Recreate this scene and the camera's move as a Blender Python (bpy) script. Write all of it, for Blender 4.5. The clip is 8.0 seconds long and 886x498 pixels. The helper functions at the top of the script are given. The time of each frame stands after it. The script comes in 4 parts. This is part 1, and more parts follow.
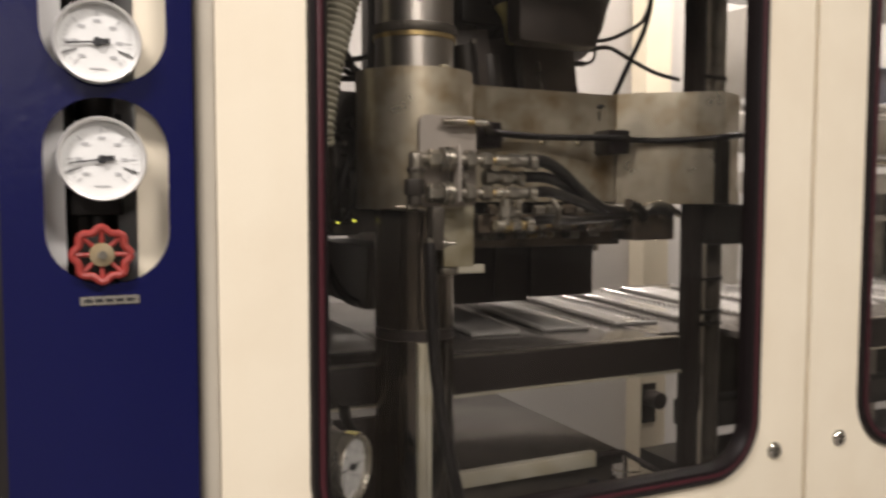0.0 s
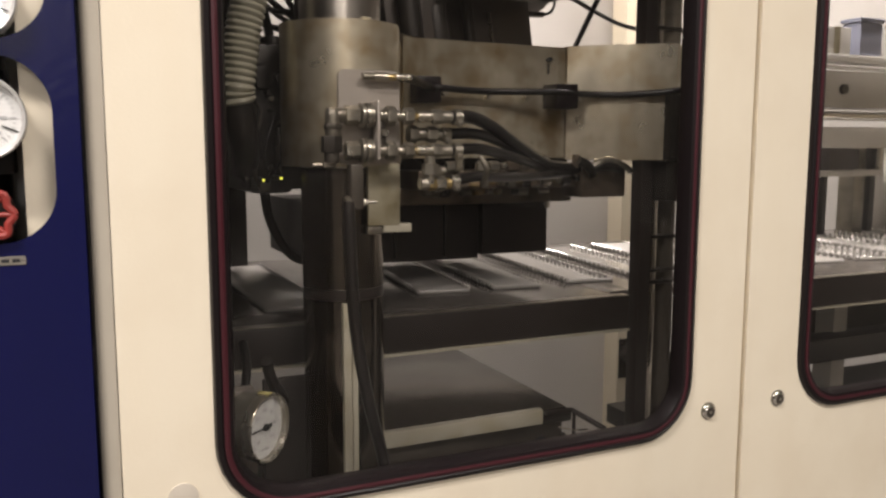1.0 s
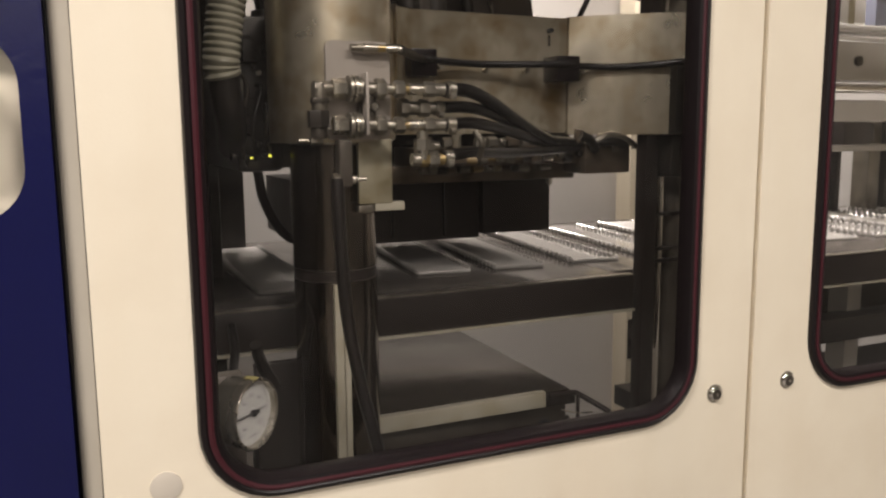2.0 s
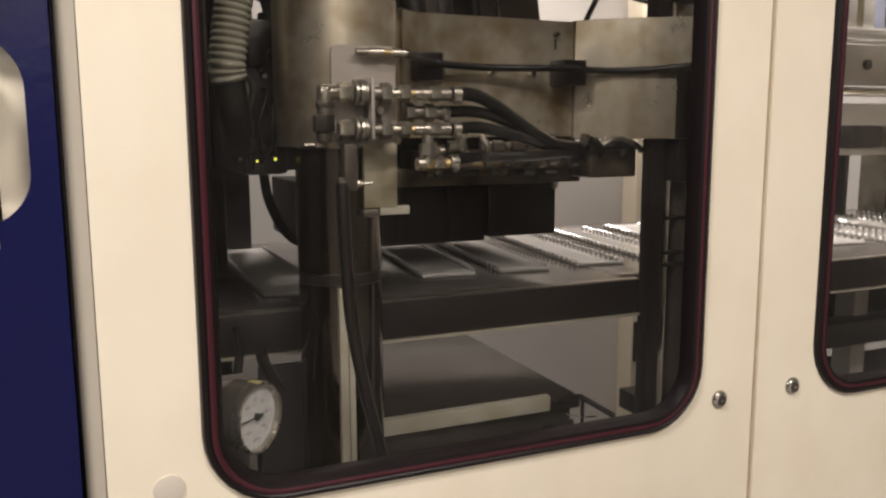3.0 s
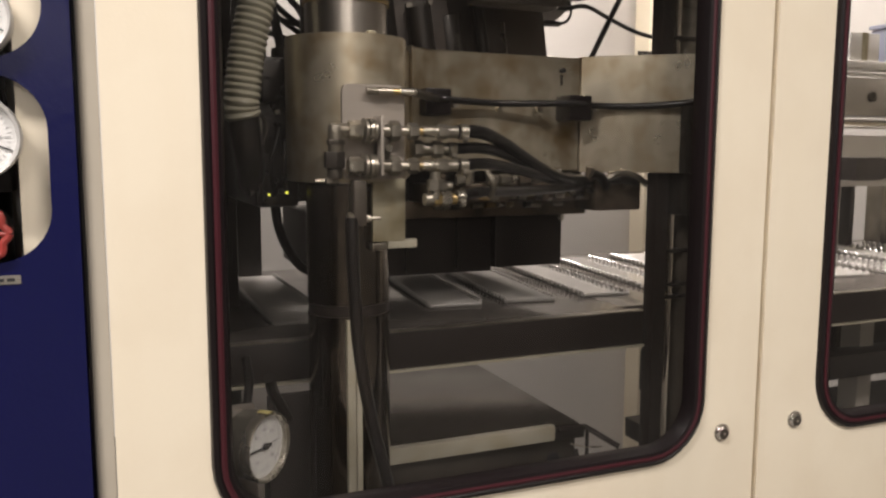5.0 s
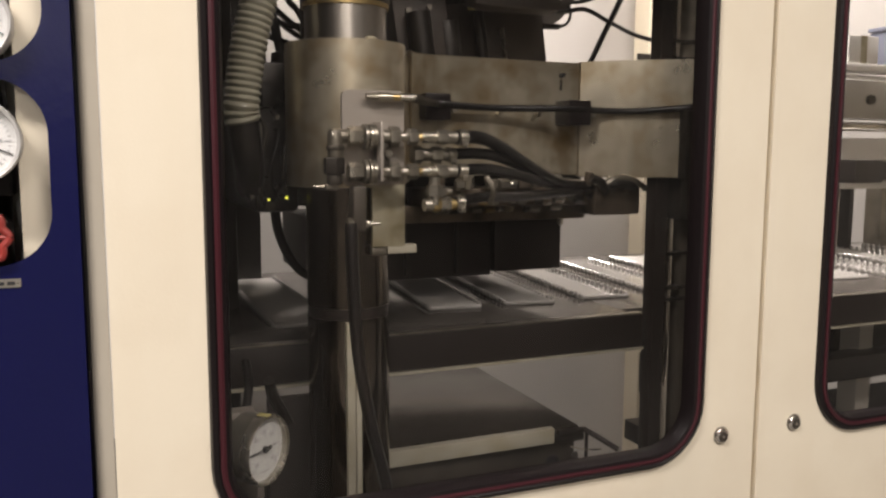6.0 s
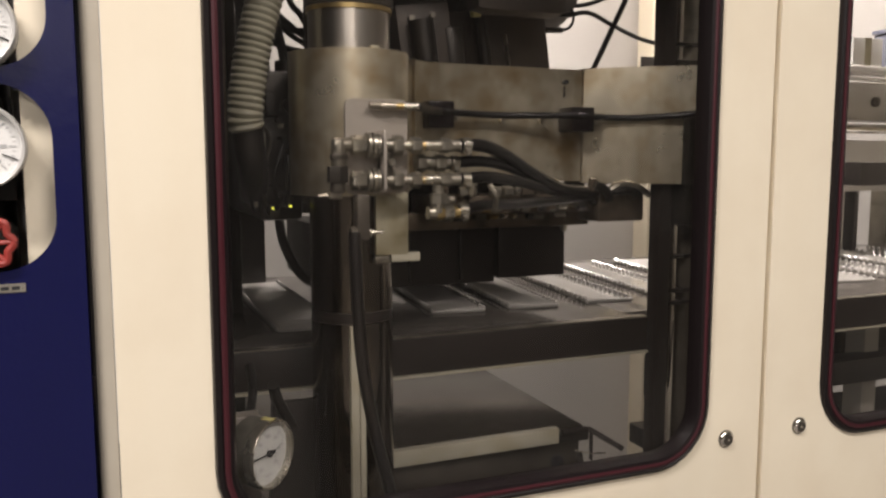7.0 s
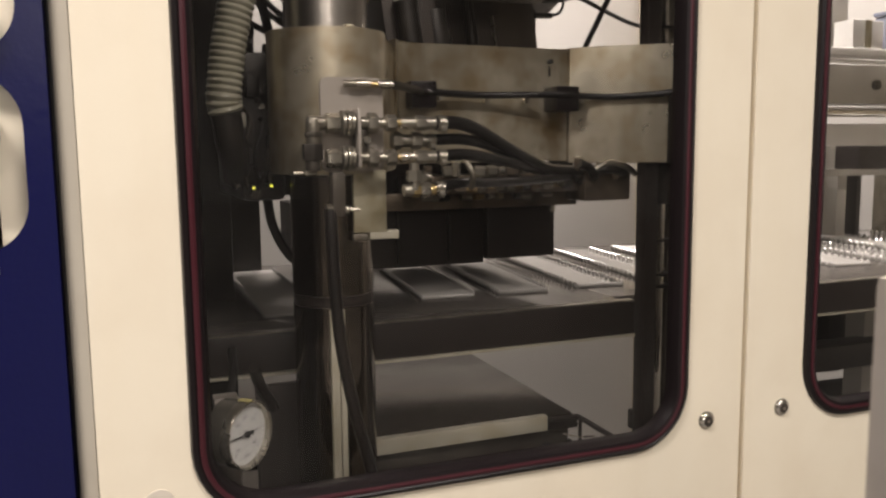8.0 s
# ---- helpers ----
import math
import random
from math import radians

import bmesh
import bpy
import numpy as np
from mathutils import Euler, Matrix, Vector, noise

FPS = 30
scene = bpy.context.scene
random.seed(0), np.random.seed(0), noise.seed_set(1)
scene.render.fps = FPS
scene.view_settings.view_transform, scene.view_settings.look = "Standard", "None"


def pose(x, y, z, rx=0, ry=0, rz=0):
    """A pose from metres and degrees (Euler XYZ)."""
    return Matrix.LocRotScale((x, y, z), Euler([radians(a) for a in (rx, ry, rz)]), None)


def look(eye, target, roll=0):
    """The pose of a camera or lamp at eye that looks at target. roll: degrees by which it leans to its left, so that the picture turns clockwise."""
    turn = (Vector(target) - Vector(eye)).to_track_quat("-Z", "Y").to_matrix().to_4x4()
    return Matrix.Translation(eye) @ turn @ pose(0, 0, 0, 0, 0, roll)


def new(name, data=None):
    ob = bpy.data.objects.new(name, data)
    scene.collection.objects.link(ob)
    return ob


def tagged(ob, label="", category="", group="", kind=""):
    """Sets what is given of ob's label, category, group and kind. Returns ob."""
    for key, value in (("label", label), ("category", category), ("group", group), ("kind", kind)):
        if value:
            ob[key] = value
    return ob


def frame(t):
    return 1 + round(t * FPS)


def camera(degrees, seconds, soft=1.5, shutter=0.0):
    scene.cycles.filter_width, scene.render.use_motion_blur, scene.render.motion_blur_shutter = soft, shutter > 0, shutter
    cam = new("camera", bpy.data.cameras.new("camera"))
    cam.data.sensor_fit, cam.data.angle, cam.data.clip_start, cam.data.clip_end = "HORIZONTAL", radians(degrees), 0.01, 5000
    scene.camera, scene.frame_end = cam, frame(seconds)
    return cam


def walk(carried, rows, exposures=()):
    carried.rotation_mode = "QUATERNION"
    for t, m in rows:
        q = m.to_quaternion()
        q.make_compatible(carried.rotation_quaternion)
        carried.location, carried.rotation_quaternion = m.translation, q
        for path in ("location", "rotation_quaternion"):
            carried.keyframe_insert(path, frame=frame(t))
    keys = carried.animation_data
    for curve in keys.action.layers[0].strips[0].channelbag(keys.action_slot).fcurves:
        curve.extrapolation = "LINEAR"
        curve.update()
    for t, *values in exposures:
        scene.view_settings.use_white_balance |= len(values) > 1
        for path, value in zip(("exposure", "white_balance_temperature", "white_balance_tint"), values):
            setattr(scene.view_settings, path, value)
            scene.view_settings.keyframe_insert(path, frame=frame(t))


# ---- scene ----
cam = camera(57.0, 8.0, soft=2.3, shutter=0.5)
PATH = [
    (0, (0.049, -0.865, 1.276), (0.9, 0.94, 1.146), 0.1),
    (0.2, (0.066, -0.885, 1.275), (0.967, 0.895, 1.134), 0.4),
    (0.4, (0.117, -0.902, 1.284), (0.965, 0.901, 1.11), 0.8),
    (0.5, (0.122, -0.899, 1.287), (0.98, 0.897, 1.095), 1.1),
    (1, (0.163, -0.895, 1.283), (0.987, 0.911, 1.037), 0.1),
    (1.5, (0.195, -0.87, 1.274), (0.994, 0.941, 0.991), -0.5),
    (3, (0.204, -0.868, 1.281), (0.983, 0.951, 0.988), -0.2),
    (3.5, (0.199, -0.87, 1.288), (0.963, 0.958, 1.011), -0.4),
    (4, (0.201, -0.878, 1.294), (0.957, 0.956, 1.036), -0.3),
    (4.5, (0.199, -0.886, 1.297), (0.957, 0.948, 1.052), 0.1),
    (6, (0.198, -0.89, 1.301), (0.961, 0.944, 1.066), 0.2),
    (6.5, (0.197, -0.889, 1.301), (0.956, 0.947, 1.069), 0.2),
    (7, (0.199, -0.891, 1.301), (0.952, 0.948, 1.075), 0.0),
    (7.5, (0.21, -0.892, 1.294), (0.943, 0.955, 1.066), -0.3),
    (8, (0.245, -0.921, 1.291), (0.957, 0.932, 1.045), -0.6),
]
walk(cam, [(t, look(eye, target, roll)) for t, eye, target, roll in PATH])

# ---- world and lights ----
world = bpy.data.worlds.new("world")
scene.world = world
world.use_nodes = True
world.node_tree.nodes["Background"].inputs["Color"].default_value = (0.9, 0.85, 0.78, 1)
world.node_tree.nodes["Background"].inputs["Strength"].default_value = 0.03
scene.view_settings.exposure = 0.0
LAMP = (1.0, 0.912, 0.865)


def lamp(x, y, z, sx, sy, watts, turn):
    data = bpy.data.lights.new("ceiling_lamp", "AREA")
    data.shape, data.size, data.size_y, data.energy, data.color = "RECTANGLE", sx, sy, watts, LAMP
    ob = new("ceiling_lamp", data)
    ob.matrix_world = pose(x, y, z, 0, 0, turn)
    return ob


# The fifth lamp is added to brighten the strips behind the second window.
LAMPS = [(-1.1, -1.15, 3.1, 91, 0, 1.2), (1.1, -2.0, 3.1, 72, 0, 1.2), (-1.3, -4.9, 3.3, 98, 0, 1.2), (1.3, 1.05, 3.3, 86, 0, 1.2),
         (3.0, 0.70, 3.3, 105, 0, 1.2), (-0.8, -13.4, 3.45, 330, 90, 6.0)]
for lx, ly, lz, watts, turn, length in LAMPS:
    lamp(lx, ly, lz - 0.01, length, 0.22, watts, turn)


# ---- materials ----
def material(name, color, rough=0.5, metal=0.0, spot=None, spot_scale=6.0, spot_amount=0.3, grain=120.0, bump=0.05,
             coat=0.0, rough_var=0.12, emit=0.0, streak=None, streak_amount=0.5, spec=0.5):
    m = bpy.data.materials.new(name)
    m.use_nodes = True
    nt = m.node_tree
    b = nt.nodes["Principled BSDF"]
    tc = nt.nodes.new("ShaderNodeTexCoord")
    n1 = nt.nodes.new("ShaderNodeTexNoise")
    n1.inputs["Scale"].default_value, n1.inputs["Detail"].default_value = spot_scale, 6
    n2 = nt.nodes.new("ShaderNodeTexNoise")
    n2.inputs["Scale"].default_value, n2.inputs["Detail"].default_value = grain, 4
    nt.links.new(tc.outputs["Object"], n1.inputs["Vector"])
    nt.links.new(tc.outputs["Object"], n2.inputs["Vector"])
    ramp = nt.nodes.new("ShaderNodeMapRange")
    ramp.inputs["From Min"].default_value, ramp.inputs["From Max"].default_value = 0.42, 0.72
    ramp.inputs["To Max"].default_value = spot_amount
    nt.links.new(n1.outputs["Fac"], ramp.inputs["Value"])
    mix = nt.nodes.new("ShaderNodeMix")
    mix.data_type = "RGBA"
    mix.inputs["A"].default_value = (*color, 1)
    sp = spot or tuple(c * 0.6 for c in color)
    mix.inputs["B"].default_value = (*sp, 1)
    nt.links.new(ramp.outputs["Result"], mix.inputs["Factor"])
    base = mix.outputs["Result"]
    if streak:
        mp = nt.nodes.new("ShaderNodeMapping")
        mp.inputs["Scale"].default_value = (22, 22, 2.5)
        n3 = nt.nodes.new("ShaderNodeTexNoise")
        n3.inputs["Scale"].default_value, n3.inputs["Detail"].default_value = 1.0, 5
        nt.links.new(tc.outputs["Object"], mp.inputs["Vector"])
        nt.links.new(mp.outputs["Vector"], n3.inputs["Vector"])
        r3 = nt.nodes.new("ShaderNodeMapRange")
        r3.inputs["From Min"].default_value, r3.inputs["From Max"].default_value, r3.inputs["To Max"].default_value = 0.45, 0.7, streak_amount
        nt.links.new(n3.outputs["Fac"], r3.inputs["Value"])
        mix3 = nt.nodes.new("ShaderNodeMix")
        mix3.data_type = "RGBA"
        nt.links.new(base, mix3.inputs["A"])
        mix3.inputs["B"].default_value = (*streak, 1)
        nt.links.new(r3.outputs["Result"], mix3.inputs["Factor"])
        base = mix3.outputs["Result"]
    nt.links.new(base, b.inputs["Base Color"])
    b.inputs["Metallic"].default_value = metal
    b.inputs["Specular IOR Level"].default_value = spec
    rr = nt.nodes.new("ShaderNodeMapRange")
    rr.inputs["To Min"].default_value, rr.inputs["To Max"].default_value = max(0.02, rough - rough_var), min(1, rough + rough_var)
    nt.links.new(n1.outputs["Fac"], rr.inputs["Value"])
    nt.links.new(rr.outputs["Result"], b.inputs["Roughness"])
    if bump:
        bp = nt.nodes.new("ShaderNodeBump")
        bp.inputs["Strength"].default_value, bp.inputs["Distance"].default_value = bump, 0.002
        nt.links.new(n2.outputs["Fac"], bp.inputs["Height"])
        nt.links.new(bp.outputs["Normal"], b.inputs["Normal"])
    if coat:
        b.inputs["Coat Weight"].default_value, b.inputs["Coat Roughness"].default_value = coat, 0.08
    if emit:
        b.inputs["Emission Color"].default_value = (*color, 1)
        b.inputs["Emission Strength"].default_value = emit
    return m


def pane_material(name, tint, gloss=0.45, haze=0.0):
    m = bpy.data.materials.new(name)
    m.use_nodes = True
    nt = m.node_tree
    nt.nodes.remove(nt.nodes["Principled BSDF"])
    out = nt.nodes["Material Output"]
    tr, gl, mx, fr, pw = (nt.nodes.new("ShaderNode" + k) for k in ("BsdfTransparent", "BsdfGlossy", "MixShader", "LayerWeight", "MapRange"))
    tr.inputs["Color"].default_value = (*tint, 1)
    gl.inputs["Roughness"].default_value = 0.03
    pw.inputs["From Min"].default_value, pw.inputs["To Min"].default_value, pw.inputs["To Max"].default_value = 0.3, 0.022, gloss
    nt.links.new(fr.outputs["Facing"], pw.inputs["Value"])
    nt.links.new(pw.outputs["Result"], mx.inputs["Fac"])
    nt.links.new(tr.outputs["BSDF"], mx.inputs[1])
    nt.links.new(gl.outputs["BSDF"], mx.inputs[2])
    shader = mx.outputs["Shader"]
    # Thin diffuse film adds a pale veil that lifts the dark interior.
    if haze:
        film, ns, rg, mx2, tc = (nt.nodes.new("ShaderNode" + k) for k in ("BsdfDiffuse", "TexNoise", "MapRange", "MixShader", "TexCoord"))
        film.inputs["Color"].default_value = (0.32, 0.30, 0.28, 1)
        ns.inputs["Scale"].default_value, ns.inputs["Detail"].default_value = 7, 6
        rg.inputs["From Min"].default_value, rg.inputs["From Max"].default_value = 0.3, 0.75
        rg.inputs["To Min"].default_value, rg.inputs["To Max"].default_value = haze * 0.5, haze * 1.6
        nt.links.new(tc.outputs["Object"], ns.inputs["Vector"])
        nt.links.new(ns.outputs["Fac"], rg.inputs["Value"])
        nt.links.new(rg.outputs["Result"], mx2.inputs["Fac"])
        nt.links.new(shader, mx2.inputs[1])
        nt.links.new(film.outputs["BSDF"], mx2.inputs[2])
        shader = mx2.outputs["Shader"]
    nt.links.new(shader, out.inputs["Surface"])
    return m


CREAM = material("cream_paint", (0.78, 0.709, 0.565), 0.45, spot=(0.69, 0.605, 0.465), spot_scale=7, spot_amount=0.55, grain=260, bump=0.06, streak=(0.68, 0.58, 0.41), streak_amount=0.1)
BLUE = material("blue_paint", (0.0048, 0.0058, 0.050), 0.24, spot=(0.004, 0.005, 0.034), grain=95, bump=0.16, coat=0.0, spec=0.22, rough_var=0.04)
RUBBER = material("black_rubber", (0.0095, 0.0068, 0.0072), 0.32, grain=200, bump=0.03, spec=0.25)
RED_CORD = material("dark_red_cord", (0.046, 0.0062, 0.011), 0.38)
BLACK = material("black_paint", (0.0155, 0.0115, 0.0100), 0.42, bump=0.0, spot=(0.034, 0.027, 0.024), spot_amount=0.4, spot_scale=9)
SOOT = material("oily_black_steel", (0.014, 0.012, 0.0105), 0.38, 0.3, bump=0.0, spot=(0.07, 0.06, 0.05), spot_amount=0.5, spot_scale=14)
CAST = material("oily_cast_steel", (0.68, 0.625, 0.50), 0.34, 0.76, spot=(0.31, 0.235, 0.135), spot_scale=19, spot_amount=1.0, grain=110, bump=0.10, rough_var=0.20, streak=(0.22, 0.165, 0.085), streak_amount=0.45)


def stained(m, name, at, size, color):
    """A copy of a material with one soft oil stain round a place."""
    m = m.copy()
    m.name = name
    nt = m.node_tree
    b = nt.nodes["Principled BSDF"]
    base = b.inputs["Base Color"].links[0].from_socket
    tc, mp, dist, ns, add, rng, mix = (nt.nodes.new("ShaderNode" + k) for k in ("TexCoord", "VectorMath", "VectorMath", "TexNoise", "Math", "MapRange", "Mix"))
    mp.operation, dist.operation = "SUBTRACT", "MULTIPLY"
    mp.inputs[1].default_value = at
    dist.inputs[1].default_value = tuple(1 / q for q in size)
    length = nt.nodes.new("ShaderNodeVectorMath")
    length.operation = "LENGTH"
    ns.inputs["Scale"].default_value, ns.inputs["Detail"].default_value = 55, 5
    nt.links.new(tc.outputs["Object"], mp.inputs[0])
    nt.links.new(mp.outputs[0], dist.inputs[0])
    nt.links.new(dist.outputs[0], length.inputs[0])
    nt.links.new(tc.outputs["Object"], ns.inputs["Vector"])
    nt.links.new(length.outputs["Value"], add.inputs[0])
    nt.links.new(ns.outputs["Fac"], add.inputs[1])
    rng.inputs["From Min"].default_value, rng.inputs["From Max"].default_value = 1.55, 0.7
    rng.inputs["To Max"].default_value = 0.8
    nt.links.new(add.outputs[0], rng.inputs["Value"])
    mix.data_type = "RGBA"
    nt.links.new(rng.outputs["Result"], mix.inputs["Factor"])
    nt.links.new(base, mix.inputs["A"])
    mix.inputs["B"].default_value = (*color, 1)
    nt.links.new(mix.outputs["Result"], b.inputs["Base Color"])
    return m


CAST_STAINED = stained(CAST, "cast_steel_with_oil_stain", (0.945, 0.36, 1.315), (0.034, 0.5, 0.062), (0.20, 0.125, 0.04))
RUST = material("brown_stain", (0.24, 0.165, 0.07), 0.45, 0.5, spot=(0.36, 0.30, 0.2), spot_scale=25, spot_amount=1.0)
CHROME = material("chrome", (0.66, 0.63, 0.58), 0.10, 1.0, spot=(0.5, 0.47, 0.42), rough_var=0.05, bump=0.0)
ROD = material("oily_chromed_rod", (0.60, 0.565, 0.52), 0.29, 1.0, spot=(0.42, 0.39, 0.34), spot_scale=9, spot_amount=0.6, rough_var=0.07, bump=0.0)
# Dark colour imitates the dark interior mirrored in the lower chrome.
DARKROD = material("dark_reflection_steel", (0.21, 0.188, 0.168), 0.13, 1.0, spot=(0.10, 0.09, 0.08), spot_scale=10, spot_amount=0.6, rough_var=0.06, bump=0.0)
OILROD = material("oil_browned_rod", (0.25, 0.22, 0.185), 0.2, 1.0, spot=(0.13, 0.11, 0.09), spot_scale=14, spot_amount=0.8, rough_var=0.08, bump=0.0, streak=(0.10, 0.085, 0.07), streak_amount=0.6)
BAR = material("pale_worn_steel", (0.52, 0.49, 0.40), 0.36, 0.35, spot=(0.37, 0.33, 0.22), spot_scale=20, spot_amount=0.7)
STEEL = material("bright_steel", (0.5, 0.47, 0.41), 0.28, 0.9, spot=(0.3, 0.27, 0.2), spot_scale=40, spot_amount=0.6)
DULL = material("dull_steel", (0.30, 0.28, 0.24), 0.36, 0.8, spot=(0.14, 0.12, 0.09), spot_scale=35, spot_amount=0.8)
BRASS = material("brass", (0.55, 0.42, 0.2), 0.3, 0.9, spot=(0.3, 0.2, 0.08))
GRIMY = material("grimy_brown_steel", (0.17, 0.135, 0.10), 0.34, 0.55, spot=(0.05, 0.04, 0.03), spot_scale=22, spot_amount=0.9, bump=0.1, grain=90)
GALV = material("zinc_plate", (0.44, 0.40, 0.36), 0.4, 0.5, spot=(0.30, 0.26, 0.22), spot_scale=14, spot_amount=0.6)
YELLOWED = material("yellowed_steel", (0.44, 0.405, 0.30), 0.42, 0.4, spot=(0.24, 0.20, 0.11), spot_scale=30, spot_amount=0.9)
TABLE = material("dark_table_steel", (0.142, 0.129, 0.118), 0.15, 0.25, rough_var=0.09, spot=(0.085, 0.08, 0.075), spot_scale=12, spot_amount=0.6)
PLATE = material("worn_plate_steel", (0.15, 0.13, 0.108), 0.17, 0.8, spot=(0.08, 0.07, 0.055), spot_scale=10, spot_amount=0.8)
WEB = material("pale_moulded_plastic", (0.46, 0.445, 0.43), 0.2, spot=(0.39, 0.38, 0.37), coat=1.0)
WEB.node_tree.nodes["Principled BSDF"].inputs["Coat IOR"].default_value = 1.9
HOSE = material("black_hose", (0.008, 0.007, 0.007), 0.33, grain=300, spec=0.4)
DUCT = material("ribbed_grey_hose", (0.34, 0.33, 0.26), 0.28, spot=(0.22, 0.2, 0.15), spot_amount=0.6, spot_scale=20)
WHITE = material("white_dial", (0.82, 0.82, 0.80), 0.45, spot=(0.78, 0.78, 0.76), bump=0)
FADED = material("faded_print", (0.46, 0.46, 0.46), 0.5, bump=0)
INK = material("black_ink", (0.02, 0.02, 0.022), 0.5, bump=0)
RED = material("red_enamel", (0.29, 0.034, 0.027), 0.45, spot=(0.2, 0.03, 0.022), spot_scale=40, spot_amount=0.6)
YELLOW = material("yellow_paint", (0.55, 0.49, 0.20), 0.45, spot=(0.36, 0.30, 0.1))
WALL = material("white_wall_paint", (0.74, 0.73, 0.71), 0.7, spot=(0.66, 0.65, 0.63), spot_scale=2, spot_amount=0.5)
GREY = material("grey_machine_paint", (0.43, 0.405, 0.37), 0.42, spot=(0.25, 0.23, 0.2), spot_scale=8, spot_amount=0.6)
GREASE = material("greasy_steel", (0.085, 0.075, 0.062), 0.4, 0.5, spot=(0.04, 0.034, 0.028), spot_scale=14, spot_amount=0.8)
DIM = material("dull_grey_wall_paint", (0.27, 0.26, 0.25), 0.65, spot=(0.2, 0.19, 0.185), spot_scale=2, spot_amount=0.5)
DUSTY = material("dusty_brown_black_iron", (0.040, 0.032, 0.027), 0.5, 0.2, spot=(0.075, 0.06, 0.048), spot_scale=12, spot_amount=0.6, bump=0.04)
FLOOR = material("grey_concrete", (0.185, 0.175, 0.16), 0.5, spot=(0.13, 0.122, 0.112), spot_scale=1.5, spot_amount=0.6, bump=0.15)
TUBE = material("lamp_glow", (1.0, 0.9, 0.75), 0.5, emit=9.0, bump=0)
LED = material("small_yellow_lamp", (0.9, 0.9, 0.1), 0.5, emit=1.2, bump=0)
SHEET = material("pale_grey_sheet", (0.60, 0.58, 0.56), 0.55, spot=(0.52, 0.50, 0.48), spot_scale=3, spot_amount=0.6)
# Cream greyed down: the shade on the door's side return is in this colour.
EDGE = material("shaded_cream_edge", (0.40, 0.365, 0.30), 0.5, spot=(0.33, 0.295, 0.235), spot_scale=9, spot_amount=0.5)
PANE = pane_material("hazy_clear_guard_pane", (0.92, 0.91, 0.89), haze=0.005)
LENS = pane_material("gauge_glass", (0.96, 0.96, 0.96))


# ---- mesh helpers ----
def add_box(bm, x0, x1, y0, y1, z0, z1, bevel=0.0):
    m = Matrix.Translation(((x0 + x1) / 2, (y0 + y1) / 2, (z0 + z1) / 2)) @ Matrix.Diagonal((x1 - x0, y1 - y0, z1 - z0, 1))
    r = bmesh.ops.create_cube(bm, size=1, matrix=m)
    if bevel:
        edges = list({e for v in r["verts"] for e in v.link_edges})
        bmesh.ops.bevel(bm, geom=edges, offset=bevel, segments=2, profile=0.6, affect="EDGES")
    return bm


def add_cyl(bm, p0, p1, r, n=24, r2=None, bevel=0.0):
    p0, p1 = Vector(p0), Vector(p1)
    d = p1 - p0
    m = Matrix.Translation((p0 + p1) / 2) @ d.to_track_quat("Z", "Y").to_matrix().to_4x4()
    res = bmesh.ops.create_cone(bm, cap_ends=True, segments=n, radius1=r, radius2=r if r2 is None else r2, depth=d.length, matrix=m)
    if bevel:
        edges = [e for e in {e for v in res["verts"] for e in v.link_edges} if any(len(f.verts) > 4 for f in e.link_faces)]
        bmesh.ops.bevel(bm, geom=edges, offset=bevel, segments=2, profile=0.6, affect="EDGES")
    return bm


def spline(points, steps=8):
    pts = [Vector(p) for p in points]
    pts = [pts[0] * 2 - pts[1]] + pts + [pts[-1] * 2 - pts[-2]]
    out = []
    for i in range(1, len(pts) - 2):
        a, b, c, d = pts[i - 1:i + 3]
        for k in range(steps):
            t = k / steps
            out.append(0.5 * (2 * b + (c - a) * t + (2 * a - 5 * b + 4 * c - d) * t * t + (3 * b - a - 3 * c + d) * t ** 3))
    out.append(pts[-2])
    return out


def add_tube(bm, points, r, n=10, steps=8, radius=None, even=0.0):
    path = spline(points, steps)
    if even:
        run, out = 0.0, [path[0]]
        for a, b in zip(path, path[1:]):
            length = (b - a).length
            while run + length >= even * len(out):
                out.append(a.lerp(b, (even * len(out) - run) / length))
            run += length
        path = out
    rings = []
    side = None
    for i, p in enumerate(path):
        t = (path[min(i + 1, len(path) - 1)] - path[max(i - 1, 0)]).normalized()
        side = (t.orthogonal() if side is None else side - t * side.dot(t)).normalized()
        up = t.cross(side)
        rad = r if radius is None else radius(i)
        rings.append([bm.verts.new(p + (side * math.cos(a) + up * math.sin(a)) * rad) for a in (2 * math.pi * k / n for k in range(n))])
    for a, b in zip(rings, rings[1:]):
        for k in range(n):
            bm.faces.new((a[k], a[(k + 1) % n], b[(k + 1) % n], b[k]))
    bm.faces.new(rings[0][::-1])
    bm.faces.new(rings[-1])
    return bm


def add_prism(bm, plan, z0, z1, bevel=0.0):
    lo = [bm.verts.new((x, y, z0)) for x, y in plan]
    hi = [bm.verts.new((x, y, z1)) for x, y in plan]
    n = len(plan)
    faces = [bm.faces.new(lo[::-1]), bm.faces.new(hi)]
    for k in range(n):
        faces.append(bm.faces.new((lo[k], lo[(k + 1) % n], hi[(k + 1) % n], hi[k])))
    if bevel:
        edges = [e for e in set(faces[0].edges) | set(faces[1].edges)]
        bmesh.ops.bevel(bm, geom=edges, offset=bevel, segments=2, profile=0.6, affect="EDGES")
    return bm


